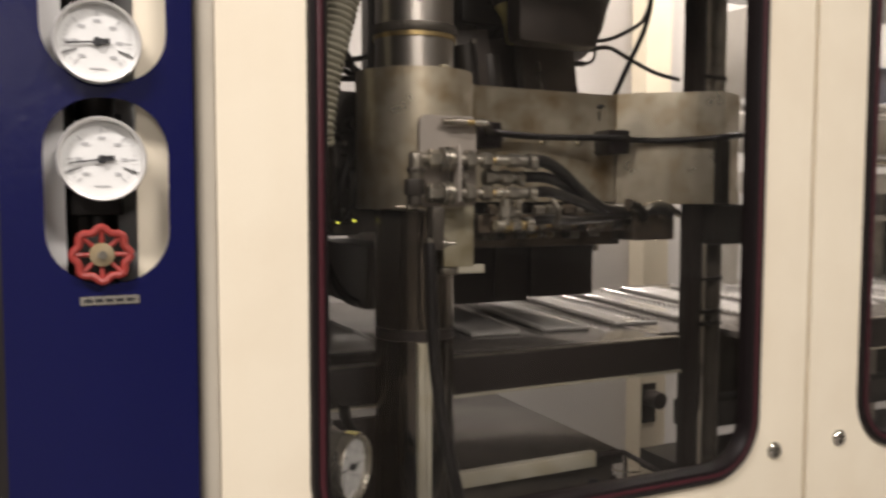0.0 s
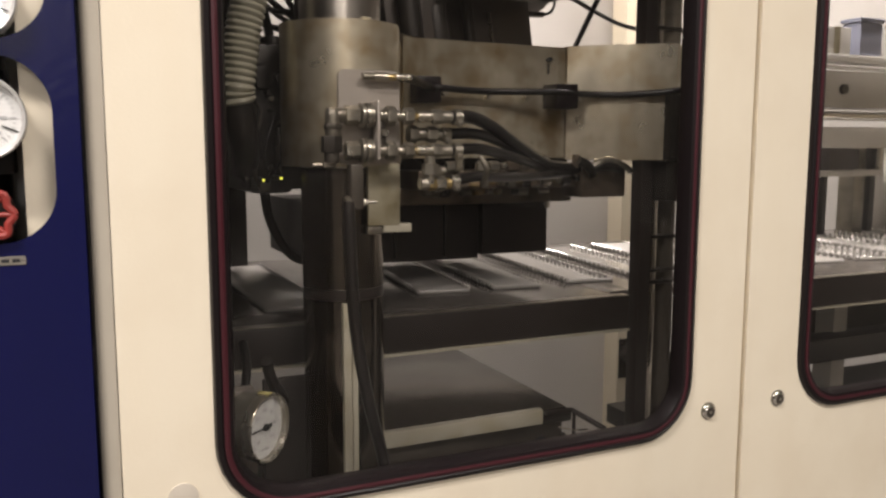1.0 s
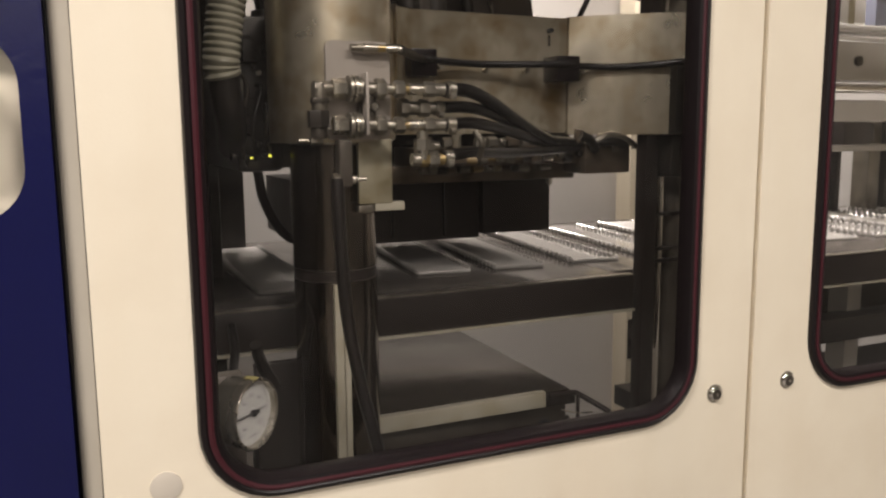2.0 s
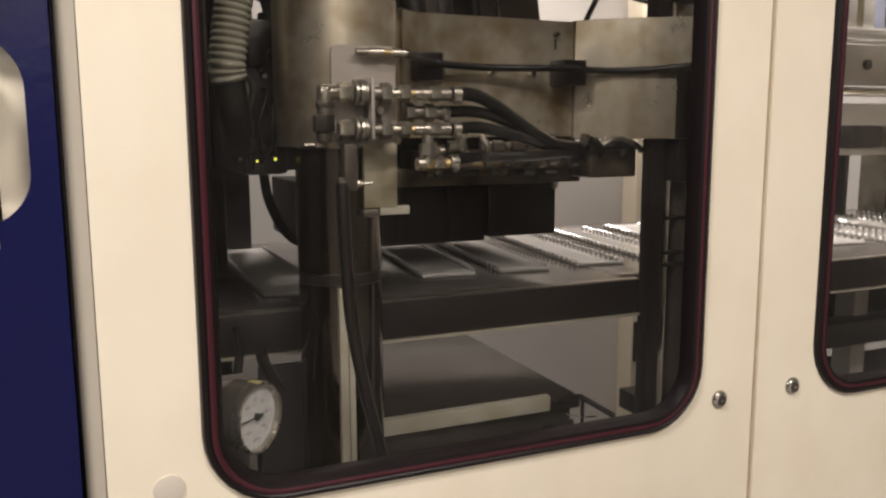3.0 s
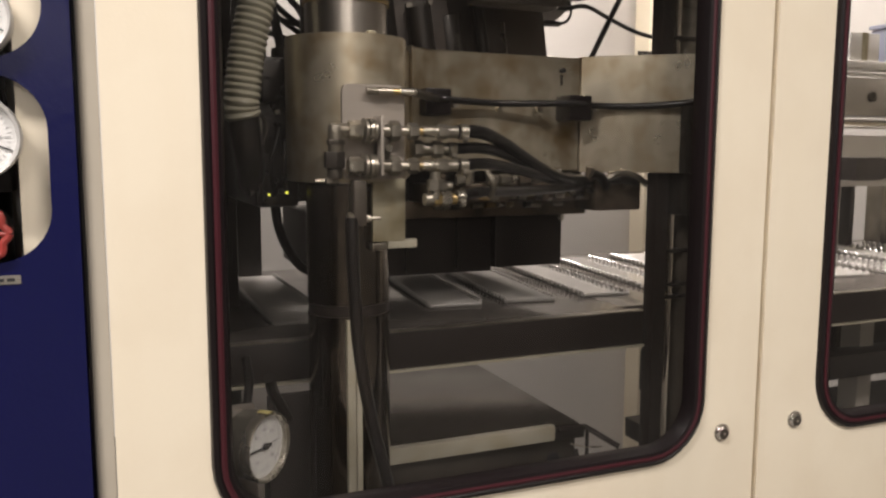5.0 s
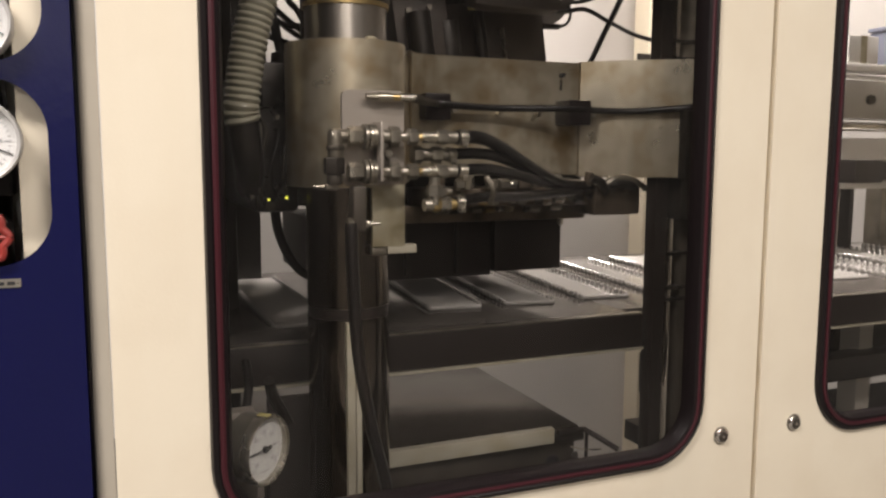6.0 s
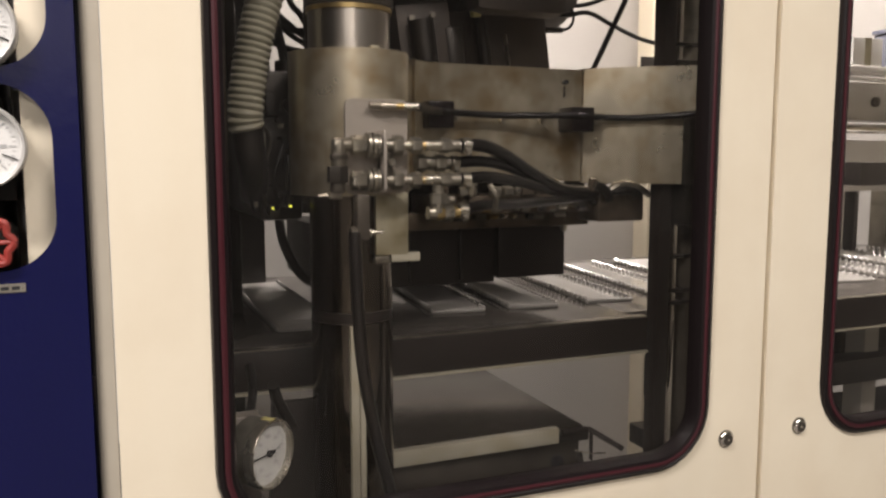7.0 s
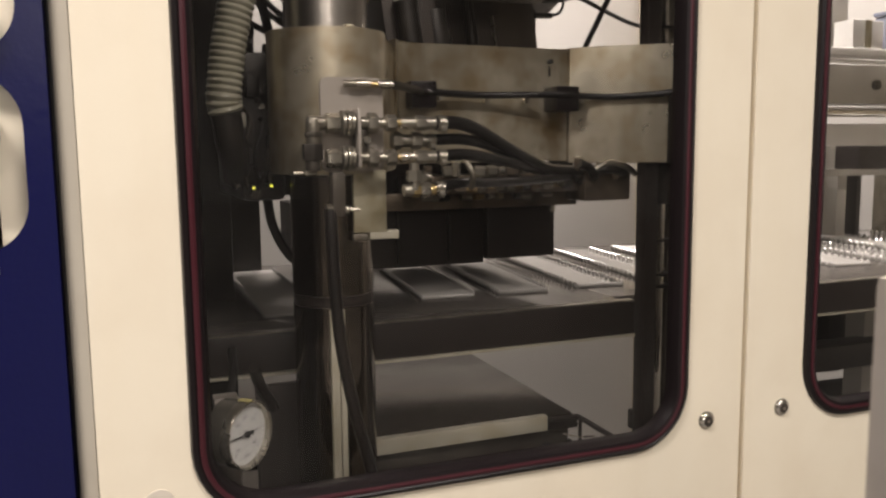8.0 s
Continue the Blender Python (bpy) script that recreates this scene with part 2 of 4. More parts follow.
def round_rect(x0, x1, z0, z1, r, n=8):
    pts = []
    for cx, cz, a0 in ((x1 - r, z0 + r, -90), (x1 - r, z1 - r, 0), (x0 + r, z1 - r, 90), (x0 + r, z0 + r, 180)):
        for k in range(n + 1):
            a = radians(a0 + 90 * k / n)
            pts.append((cx + r * math.cos(a), cz + r * math.sin(a)))
    return pts


def add_plate(bm, outer, holes, y0, y1):
    """An upright plate in the x-z plane with through holes."""
    edges = []
    for loop in (outer, *holes):
        vs = [bm.verts.new((x, y0, z)) for x, z in loop]
        edges += [bm.edges.new((vs[k], vs[(k + 1) % len(vs)])) for k in range(len(vs))]
    r = bmesh.ops.triangle_fill(bm, use_beauty=True, edges=edges, normal=(0, -1, 0))
    faces = [g for g in r["geom"] if isinstance(g, bmesh.types.BMFace)]
    ext = bmesh.ops.extrude_face_region(bm, geom=faces)
    bmesh.ops.translate(bm, vec=(0, y1 - y0, 0), verts=[g for g in ext["geom"] if isinstance(g, bmesh.types.BMVert)])
    bmesh.ops.recalc_face_normals(bm, faces=bm.faces[:])
    return bm


def add_loop_profile(bm, rect, profile, n=8):
    """A closed moulding along a rounded rectangle; profile: (inset, y) pairs, closed."""
    x0, x1, z0, z1, r = rect
    rings = [[bm.verts.new((x, y, z)) for x, z in round_rect(x0 + o, x1 - o, z0 + o, z1 - o, r - o, n)] for o, y in profile]
    for a, b in zip(rings, rings[1:] + rings[:1]):
        for k in range(len(a)):
            bm.faces.new((a[k], a[(k + 1) % len(a)], b[(k + 1) % len(a)], b[k]))
    bmesh.ops.recalc_face_normals(bm, faces=bm.faces[:])
    return bm


def finish(name, bm, mat, smooth=True):
    me = bpy.data.meshes.new(name)
    bm.to_mesh(me)
    bm.free()
    me.materials.append(mat)
    if smooth:
        me.polygons.foreach_set("use_smooth", [True] * len(me.polygons))
        me.set_sharp_from_angle(angle=radians(35))
    return me


def part(name, bm, mat, parent, label=""):
    ob = new(name, finish(name, bm, mat))
    ob.parent = parent
    if label:
        tagged(ob, label)
    return ob


def single(name, bm, mat, label, category, kind="", group=""):
    return tagged(new(name, finish(name, bm, mat)), label, category, group, kind)


def thing(name, label, category, at=(0, 0, 0), group="", kind=""):
    ob = new(name)
    ob.empty_display_size = 0.05
    ob.matrix_basis = pose(*at)
    return tagged(ob, label, category, group, kind)


def box(*a, **k):
    return add_box(bmesh.new(), *a, **k)


def cyl(*a, **k):
    return add_cyl(bmesh.new(), *a, **k)


def tube(*a, **k):
    return add_tube(bmesh.new(), *a, **k)


# ---- the hall ----
single("floor", box(-6, 9, -20, 3.2, -0.1, 0), FLOOR, "grey concrete factory floor with worn stains", "floor", "structure")
single("ceiling", box(-6, 9, -20, 3.2, 3.7, 3.8), WALL, "plain white factory ceiling", "ceiling", "structure")
single("wall_north", box(-6, 9, 3.0, 3.2, 0, 3.7), WALL, "plain white wall behind the machine", "wall", "structure")
single("wall_south", box(-6, 9, -20.2, -20, 0, 3.7), WALL, "plain white wall facing the machine", "wall", "structure")
# Unseen wall; its grey is chosen to keep reflections in the chrome dark.
single("wall_west", box(-6.2, -6, -20, 3.2, 0, 3.7), DIM, "unseen side wall of the hall, dull grey to darken reflections", "wall", "structure")
single("wall_east", box(9, 9.2, -20, 3.2, 0, 3.7), WALL, "plain white end wall of the hall", "wall", "structure")


def ceiling_light(x, y, z, turn, length):
    t = thing("ceiling_light", "long white ceiling light out of view, with a glowing tube", "lamp", (x, y, z, 0, 0, turn), "ceiling lights")
    part("housing", box(-length / 2 - 0.02, length / 2 + 0.02, -0.13, 0.13, 0.0, 0.06, bevel=0.008), WALL, t)
    part("suspension", cyl((0, 0, 0.06), (0, 0, 3.7 - z), 0.006, n=8), STEEL, t)
    part("tube", box(0.02 - length / 2, length / 2 - 0.02, -0.02, 0.02, -0.006, -0.0005), TUBE, t, "glowing lamp tube")
    return t


for lx, ly, lz, watts, turn, length in LAMPS:
    ceiling_light(lx, ly, lz, turn, length)

# ---- guard doors of the machine ----
TOP, BOTTOM = 1.98, 0.25


def latch(parent, x, z):
    bm = bmesh.new()
    bmesh.ops.create_uvsphere(bm, u_segments=28, v_segments=14, radius=1, matrix=Matrix.Translation((x, -0.0005, z)) @ Matrix.Diagonal((0.0118, 0.0060, 0.0118, 1)))
    k = part("latch", bm, CHROME, parent, "domed chrome quarter-turn latch")
    part("recess", cyl((x + 0.0004, -0.0040, z - 0.0008), (x + 0.0004, -0.0064, z - 0.0008), 0.0076, n=28, bevel=0.0008), GREASE, k, "dark greasy key recess")
    part("key_pin", cyl((x + 0.0004, -0.0062, z - 0.0008), (x + 0.0004, -0.0070, z - 0.0008), 0.0026, n=3), STEEL, k)
    part("rim", cyl((x, -0.0001, z), (x, -0.0016, z), 0.0128, n=28), DULL, k)
    return k


def guard_door(x0, x1, rect, latches, label):
    d = thing("guard_door", label, "door", group="guard doors")
    bm = bmesh.new()
    x_0, x_1, z0, z1, r = rect
    add_plate(bm, [(x0, BOTTOM), (x1, BOTTOM), (x1, TOP), (x0, TOP)], [round_rect(x_0 + 0.006, x_1 - 0.006, z0 + 0.006, z1 - 0.006, r - 0.006)], 0.0, 0.022)
    part("door_panel", bm, CREAM, d)
    bm = bmesh.new()
    add_plate(bm, [(x0 + 0.004, BOTTOM), (x1 - 0.004, BOTTOM), (x1 - 0.004, TOP), (x0 + 0.004, TOP)], [round_rect(x_0 + 0.001, x_1 - 0.001, z0 + 0.001, z1 - 0.001, r - 0.001)], 0.0245, 0.029)
    part("inner_liner", bm, BLACK, d, "black inner lining of the door")
    gasket = part("gasket", add_loop_profile(bmesh.new(), rect, [(0, -0.001), (0.002, -0.006), (0.007, -0.0085), (0.010, -0.0065), (0.0125, -0.0055),
                  (0.016, -0.0075), (0.020, -0.006), (0.0235, 0.001), (0.0245, 0.008), (0.0245, 0.016), (0.006, 0.024), (0.0, 0.0)]), RUBBER, d, "black rubber window gasket")
    part("filler_cord", add_loop_profile(bmesh.new(), rect, [(0.0090, -0.005), (0.0098, -0.0076), (0.0128, -0.0086), (0.0158, -0.0076), (0.0166, -0.005)]), RED_CORD, gasket, "dark red filler cord")
    bm = bmesh.new()
    add_plate(bm, round_rect(x_0 + 0.02, x_1 - 0.02, z0 + 0.02, z1 - 0.02, r - 0.02), [], 0.010, 0.014)
    pane = part("pane", bm, PANE, d, "clear guard window pane")
    pane.visible_shadow = False
    for lx, lz in latches:
        latch(d, lx, lz)
    return d


W1 = (0.2945, 0.965, 0.8685, 1.86, 0.088)
W2 = (1.1745, 1.95, 0.8745, 1.86, 0.088)
guard_door(0.1985, 1.0602, W1, [(1.0, 0.9)], "cream-painted guard door with a rubber-framed window")
PLUG = material("grey_cream_plastic", (0.56, 0.51, 0.43), 0.5, spot=(0.5, 0.45, 0.37))
plug = new("hole_plug", finish("hole_plug", cyl((0.259, 0.001, 0.902), (0.259, -0.0015, 0.902), 0.0165, n=32, bevel=0.0006), PLUG))
tagged(plug, "flat greyish hole plug in the cream guard door", "plug")
guard_door(1.0692, 2.05, W2, [(1.137, 0.902)], "cream-painted guard door beside the press door")
# Rounded door edge, its shade put into the grey-beige colour.
e = thing("door_edge_strip", "rounded edge strip beside the guard door, greyed for its shade", "trim")
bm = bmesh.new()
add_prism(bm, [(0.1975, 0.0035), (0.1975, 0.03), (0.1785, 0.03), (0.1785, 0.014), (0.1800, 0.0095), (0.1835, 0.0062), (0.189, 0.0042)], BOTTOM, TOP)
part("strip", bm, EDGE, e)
single("seam_backing", box(1.0604, 1.0690, 0.0125, 0.02, BOTTOM, TOP), CREAM, "cream backing strip behind the door seam", "trim", "structure")

# enclosure round the press
single("enclosure_side", box(0.186, 0.196, 0.032, 1.4, BOTTOM, TOP), BLACK, "dark painted side sheet of the machine", "panel", "structure")
single("enclosure_roof", box(0.19, 1.3, 0.03, 0.70, TOP + 0.002, TOP + 0.03), GREY, "grey roof sheet of the machine", "panel", "structure")
# Roof out of view, cut back here so lamp light reaches the strips.
single("enclosure_roof", box(1.301, 4.0, 0.03, 0.36, TOP + 0.002, TOP + 0.03), GREY, "unseen grey roof sheet, cut short to let lamp light in", "panel", "structure")
for x0, x1, y1 in ((0.2, 1.0, 0.86), (1.001, 1.449, 0.52), (1.45, 4.0, 0.86)):
    single("enclosure_base", box(x0, x1, 0.03, y1, 0.55, 0.60), SOOT, "oily black base of the machine", "base", "structure")
single("enclosure_front_sill", box(0.2, 4.0, 0.024, 0.06, 0.25, 0.8), GREY, "grey lower frame of the machine", "panel", "structure")
single("enclosure_end", box(2.06, 4.0, 0.0, 0.022, BOTTOM, TOP), CREAM, "cream-painted end panel of the machine", "panel", "structure")

# ---- blue instrument column ----
col = thing("instrument_column", "dark blue painted instrument column with oval openings", "column")
SLOTS = [round_rect(0.037, 0.1505, 1.1895, 1.3705, 0.052, 10), round_rect(0.037, 0.1505, 1.3845, 1.5655, 0.052, 10)]
part("front_plate", add_plate(bmesh.new(), round_rect(0.0, 0.175, 0.2, 2.0, 0.004, 3), SLOTS, -0.004, 0.0), BLUE, col)
part("side_plate", box(0.171, 0.175, 0.0, 0.05, 0.2, 2.0), BLUE, col)
part("side_plate", box(0.0, 0.004, 0.0, 0.3, 0.2, 2.0), BLUE, col)
part("back_plate", box(0.004, 0.171, 0.12, 0.124, 0.2, 2.0), WALL, col, "pale inner back plate")
part("inner_cover", box(0.122, 0.170, 0.018, 0.022, 1.15, 1.62), CREAM, col, "cream inner cover strip")
part("inner_cover", box(0.006, 0.056, 0.030, 0.034, 1.15, 1.62), WALL, col, "pale inner cover strip")
lab = part("label_plate", box(0.066, 0.12, -0.0052, -0.004, 1.169, 1.1775), STEEL, col, "small silver label strip with dark writing")
for k in range(5):
    part("writing_bar", box(0.070 + 0.0095 * k, 0.077 + 0.0095 * k, -0.0058, -0.0052, 1.1715, 1.1748), INK, lab)
single("column_plinth", box(-0.6, -0.002, 0.06, 0.3, 0.0, 2.0), BLACK, "dark cabinet beside the blue column", "cabinet", "structure")


def dial_gauge(x, y, z, r, turn, needle, bezel, label, stem, mark=False):
    """A round dial gauge; its face looks along -y before turning."""
    g = thing("dial_gauge", label, "gauge", (x, y, z, 0, 0, turn), "dial gauges")
    part("case", cyl((0, 0.03, 0), (0, 0.002, 0), r * 0.97, n=48, bevel=0.002), DULL if mark else bezel, g)
    bm = bmesh.new()
    prof = [(1.0, 0.004), (1.0, -0.006), (0.97, -0.009), (0.91, -0.008), (0.885, -0.003), (0.885, 0.004)]
    rings = [[bm.verts.new((r * f * math.cos(a), yy, r * f * math.sin(a))) for a in (2 * math.pi * k / 56 for k in range(56))] for f, yy in prof]
    for a, b in zip(rings, rings[1:] + rings[:1]):
        for k in range(56):
            bm.faces.new((a[k], a[(k + 1) % 56], b[(k + 1) % 56], b[k]))
    bmesh.ops.recalc_face_normals(bm, faces=bm.faces[:])
    part("bezel", bm, bezel, g)
    dial = part("dial", cyl((0, 0.003, 0), (0, -0.0005, 0), r * 0.885, n=56), WHITE, g, "white dial with dark graduations")
    bm = bmesh.new()
    for k in range(31):
        a = radians(225 - 9 * k)
        long = k % 5 == 0
        r0, r1, w = r * (0.62 if long else 0.70), r * 0.77, 0.0007 if long else 0.0004
        c, s = math.cos(a), math.sin(a)
        vs = [bm.verts.new((c * q - s * h, -0.0009, s * q + c * h)) for q, h in ((r0, -w), (r1, -w), (r1, w), (r0, w))]
        ext = bmesh.ops.extrude_face_region(bm, geom=[bm.faces.new(vs)])
        bmesh.ops.translate(bm, vec=(0, -0.0003, 0), verts=[v for v in ext["geom"] if isinstance(v, bmesh.types.BMVert)])
    part("graduation", bm, FADED, dial)
    bm = bmesh.new()
    for k in range(7):
        a = radians(225 - 45 * k)
        add_box(bm, r * 0.5 * math.cos(a) - 0.0032, r * 0.5 * math.cos(a) + 0.0032, -0.0012, -0.0006, r * 0.5 * math.sin(a) - 0.0016, r * 0.5 * math.sin(a) + 0.0016)
    add_box(bm, -r * 0.18, r * 0.18, -0.0012, -0.0006, -r * 0.66, -r * 0.62)
    part("writing_bar", bm, FADED, dial)
    nd = bmesh.new()
    add_box(nd, -r * 0.72, r * 0.05, -0.0035, -0.0025, -0.0008, 0.0008)
    add_box(nd, 0, r * 0.28, -0.0035, -0.0025, -0.0026, 0.0026)
    add_cyl(nd, (0, -0.001, 0), (0, -0.005, 0), 0.0042, n=16)
    p = part("needle", nd, INK, g, "black pointer")
    p.matrix_basis = pose(0, 0, 0, 0, needle, 0)
    if mark:
        part("setting_mark", add_box(bmesh.new(), -0.004, 0.004, -0.0095, 0.006, r * 0.99, r * 1.02), YELLOW, g, "yellow setting mark")
    else:
        for ang in (22, 158):
            b = part("limit_pointer", box(r * 0.5, r * 0.86, -0.0022, -0.0015, -0.0006, 0.0006), INK, g)
            b.matrix_basis = pose(0, 0, 0, 0, ang, 0)
    gl = part("glass", cyl((0, -0.0055, 0), (0, -0.0065, 0), r * 0.885, n=48), LENS, g)
    gl.visible_shadow = False
    part("stem", cyl((0, 0.02, 0), stem, 0.009, n=16), SOOT, g)
    return g


GREYRIM = material("grey_gauge_rim", (0.62, 0.61, 0.59), 0.35, 0.3, bump=0)
dial_gauge(0.0885, -0.012, 1.3105, 0.0405, 0, -8, GREYRIM, "white round dial gauge in a grey rim, in the column", (0, 0.10, 0))
dial_gauge(0.0870, -0.012, 1.4215, 0.0395, 0, -6, GREYRIM, "white round dial gauge in a grey rim, upper opening", (0, 0.10, 0))

# valve below the lower gauge
v = thing("hand_valve", "red enamelled handwheel valve on a black body", "valve", (0.0865, 0.0, 1.2185))
part("valve_body", cyl((0, 0.09, 0.0), (0, 0.02, 0.0), 0.022, n=20, bevel=0.003), SOOT, v)
part("bonnet", cyl((0, 0.02, 0.0), (0, -0.004, 0.0), 0.010, n=6), SOOT, v)
wheel = bmesh.new()
ring = [(0.0245 + 0.0022 * math.cos(8 * 2 * math.pi * k / 48), 2 * math.pi * k / 48) for k in range(49)]
add_tube(wheel, [(q * math.cos(a), -0.010, q * math.sin(a)) for q, a in ring], 0.0038, n=8, steps=1)
for k in range(8):
    a = 2 * math.pi * (k + 0.0) / 8
    part("spoke", cyl((0.008 * math.cos(a), -0.007, 0.008 * math.sin(a)), (0.0245 * math.cos(a), -0.010, 0.0245 * math.sin(a)), 0.0024, n=8), RED, v)
part("rim", wheel, RED, v, "red enamelled wavy rim")
part("hub", cyl((0, -0.002, 0), (0, -0.013, 0), 0.0115, n=20, bevel=0.001), RUST, v, "brown worn hub")
part("spindle_nut", cyl((0, -0.013, 0), (0, -0.018, 0), 0.0045, n=6), DULL, v)
pipe = thing("valve_pipe", "black pipework behind the openings of the column", "pipe")
part("pipe", tube([(0.05, 0.075, 1.55), (0.052, 0.075, 1.40), (0.058, 0.08, 1.32), (0.07, 0.085, 1.24), (0.05, 0.09, 1.1)], 0.014), SOOT, pipe)
part("pipe", cyl((0.088, 0.09, 1.12), (0.088, 0.09, 1.56), 0.020, n=16), SOOT, pipe)
part("bracket", box(0.06, 0.112, 0.06, 0.11, 1.255, 1.285, bevel=0.003), BLACK, pipe)
part("cable", tube([(0.10, 0.05, 1.36), (0.103, 0.052, 1.33), (0.11, 0.07, 1.30)], 0.003), HOSE, pipe)
part("cable", tube([(0.108, 0.05, 1.36), (0.112, 0.052, 1.33), (0.118, 0.07, 1.30)], 0.003), HOSE, pipe)

# black seal and cable in the gap beside the column
gap = thing("gap_cable", "black cable hanging in the gap beside the column", "cable")
part("cable", tube([(0.1768, 0.022, 1.95), (0.1768, 0.022, 1.5), (0.177, 0.016, 1.30), (0.1775, 0.012, 1.18), (0.178, 0.014, 1.06), (0.1785, 0.02, 0.9), (0.178, 0.02, 0.6)], 0.003), HOSE, gap)
part("seal", box(0.1752, 0.1783, 0.026, 0.034, 0.3, 1.97), RUBBER, gap, "black rubber seal in the gap")
part("clip", box(0.1755, 0.1795, 0.008, 0.02, 1.045, 1.075, bevel=0.001), RUBBER, gap)

# ---- guide columns of the press ----
STRIP_X = (0.4925, 0.5040, 0.5055, 0.5135)
C1, RC = (0.5125, 0.215), 0.056


def guide_column(c, label, low, sleeved):
    g = thing("guide_column", label, "column", (c[0], c[1], 0.60), "guide columns")
    part("rod", cyl((0, 0, 0), (0, 0, 1.35), RC, n=64), ROD, g)
    if sleeved:
        # Added shells over one chrome rod; the lower one carries its dark reflection.
        sleeve = part("dark_reflection_shell", cyl((0, 0, 0), (0, 0, 0.474), RC + 0.0015, n=64), DARKROD, g, "added steel shell, darkened for the chrome's dark reflection")
        part("upper_sleeve", cyl((0, 0, 0.490), (0, 0, 0.655), RC + 0.0015, n=64), OILROD, g, "added shell for the oil-browned stretch of the rod")
        # Pale strips stand in for bright reflections running down the chrome.
        part("reflection_strip", box(STRIP_X[0] - c[0], STRIP_X[1] - c[0], -RC - 0.006, -RC + 0.03, 0.0, 0.472, bevel=0.001), BAR, sleeve, "pale strip added for the column's bright reflection")
        part("reflection_strip", box(STRIP_X[2] - c[0], STRIP_X[3] - c[0], -RC - 0.004, -RC + 0.03, 0.0, 0.472, bevel=0.001), BAR, sleeve, "pale strip added for the column's bright reflection")
        part("sleeve_ring", cyl((0, 0, 0.4745), (0, 0, 0.4890), RC + 0.0006, n=64), BLACK, sleeve)
    part("foot_flange", cyl((0, 0, 0), (0, 0, 0.03), RC + 0.03, n=40, bevel=0.003), SOOT, g)
    bush = part("top_bush", cyl((0, 0, low + 0.006), (0, 0, low + 0.020), RC + 0.005, n=48, bevel=0.003), GREASE, g, "oily dark bush round the rod")
    part("grease_rim", cyl((0, 0, low), (0, 0, low + 0.007), RC + 0.003, n=48), BRASS, bush, "greasy brass rim")
    return g


guide_column(C1, "polished chrome guide column of the press", 0.893, True)


# dark post and thin rods that guide the far end of the platen
fp = thing("far_post", "black square post with thin steel rods beside it", "post", (1.0745, 0.292, 0.60))
part("post", box(0.0125, 0.0385, -0.011, 0.019, 0.0, 1.35, bevel=0.003), BLACK, fp)
part("rod", cyl((0.0625, 0.022, 0), (0.0625, 0.022, 1.35), 0.0125, n=32), CHROME, fp, "polished chrome rod")
part("rod", cyl((0.0495, 0.034, 0), (0.0495, 0.034, 1.35), 0.0055, n=20), STEEL, fp)
part("cylinder", cyl((0.100, 0.035, 0), (0.100, 0.035, 0.595), 0.0225, n=32), GREASE, fp, "greasy dark cylinder")
part("cylinder", cyl((0.100, 0.035, 0.83), (0.100, 0.035, 1.35), 0.0225, n=32), DULL, fp)
for z, r in ((0.455, 0.0245), (0.433, 0.0245), (0.517, 0.0255), (0.892, 0.0245), (0.862, 0.024)):
    part("collar", cyl((0.100, 0.035, z), (0.100, 0.035, z + 0.008), r, n=32, bevel=0.001), SOOT, fp)
    part("clamp", box(0.052, 0.082, 0.006, 0.034, z + 0.001, z + 0.007, bevel=0.001), SOOT, fp)

# ---- moving upper platen ----
up = thing("upper_platen", "oily cast-steel press platen with hydraulic hoses", "press")
Z0, Z1 = 1.262, 1.463
bm = bmesh.new()
arc = [(C1[0] + 0.083 * math.cos(radians(a)), C1[1] + 0.083 * math.sin(radians(a))) for a in range(90, 331, 6)]
add_prism(bm, arc + [(0.600, 0.225), (0.625, 0.29), (0.640, 0.31), (0.640, 0.42), (C1[0], 0.42)], Z0 - 0.004, 1.448, bevel=0.004)
part("boss", bm, CAST, up)
bm = bmesh.new()
add_prism(bm, [(0.640, 0.30), (0.655, 0.335), (0.69, 0.355), (0.975, 0.362), (0.975, 0.52), (0.640, 0.52)], Z0 + 0.004, Z1 - 0.003, bevel=0.003)
part("crossbeam", bm, CAST_STAINED, up)
bm = bmesh.new()
add_prism(bm, [(0.977, 0.358), (1.02, 0.318), (1.07, 0.278), (1.125, 0.242), (1.185, 0.27), (1.25, 0.36), (1.25, 0.50), (0.977, 0.50)], Z0, Z1 - 0.001, bevel=0.003)
part("far_boss", bm, CAST, up)
part("lug_hole", cyl((0.938, 0.3505, 1.437), (0.938, 0.362, 1.437), 0.004, n=12), INK, up)
part("lug_slot", box(0.9365, 0.9405, 0.3585, 0.363, 1.412, 1.430, bevel=0.001), GREASE, up)
part("left_housing", box(0.40, 0.465, 0.30, 0.62, 1.216, 1.432, bevel=0.01), SOOT, up, "oily black housing")
part("housing_bolt", cyl((0.432, 0.302, 1.353), (0.432, 0.288, 1.353), 0.0042, n=6), STEEL, up)
for lx, lz in ((0.4363, 1.2398), (0.4112, 1.2373)):
    part("lamp_socket", cyl((lx, 0.301, lz), (lx, 0.2585, lz), 0.0034, n=12), SOOT, up)
part("status_lamp", cyl((0.4363, 0.2585, 1.2398), (0.4363, 0.2560, 1.2398), 0.0021, n=10), LED, up, "small lit yellow lamp")
part("status_lamp", cyl((0.4112, 0.2585, 1.2373), (0.4112, 0.2560, 1.2373), 0.0017, n=10), LED, up, "small lit yellow lamp")

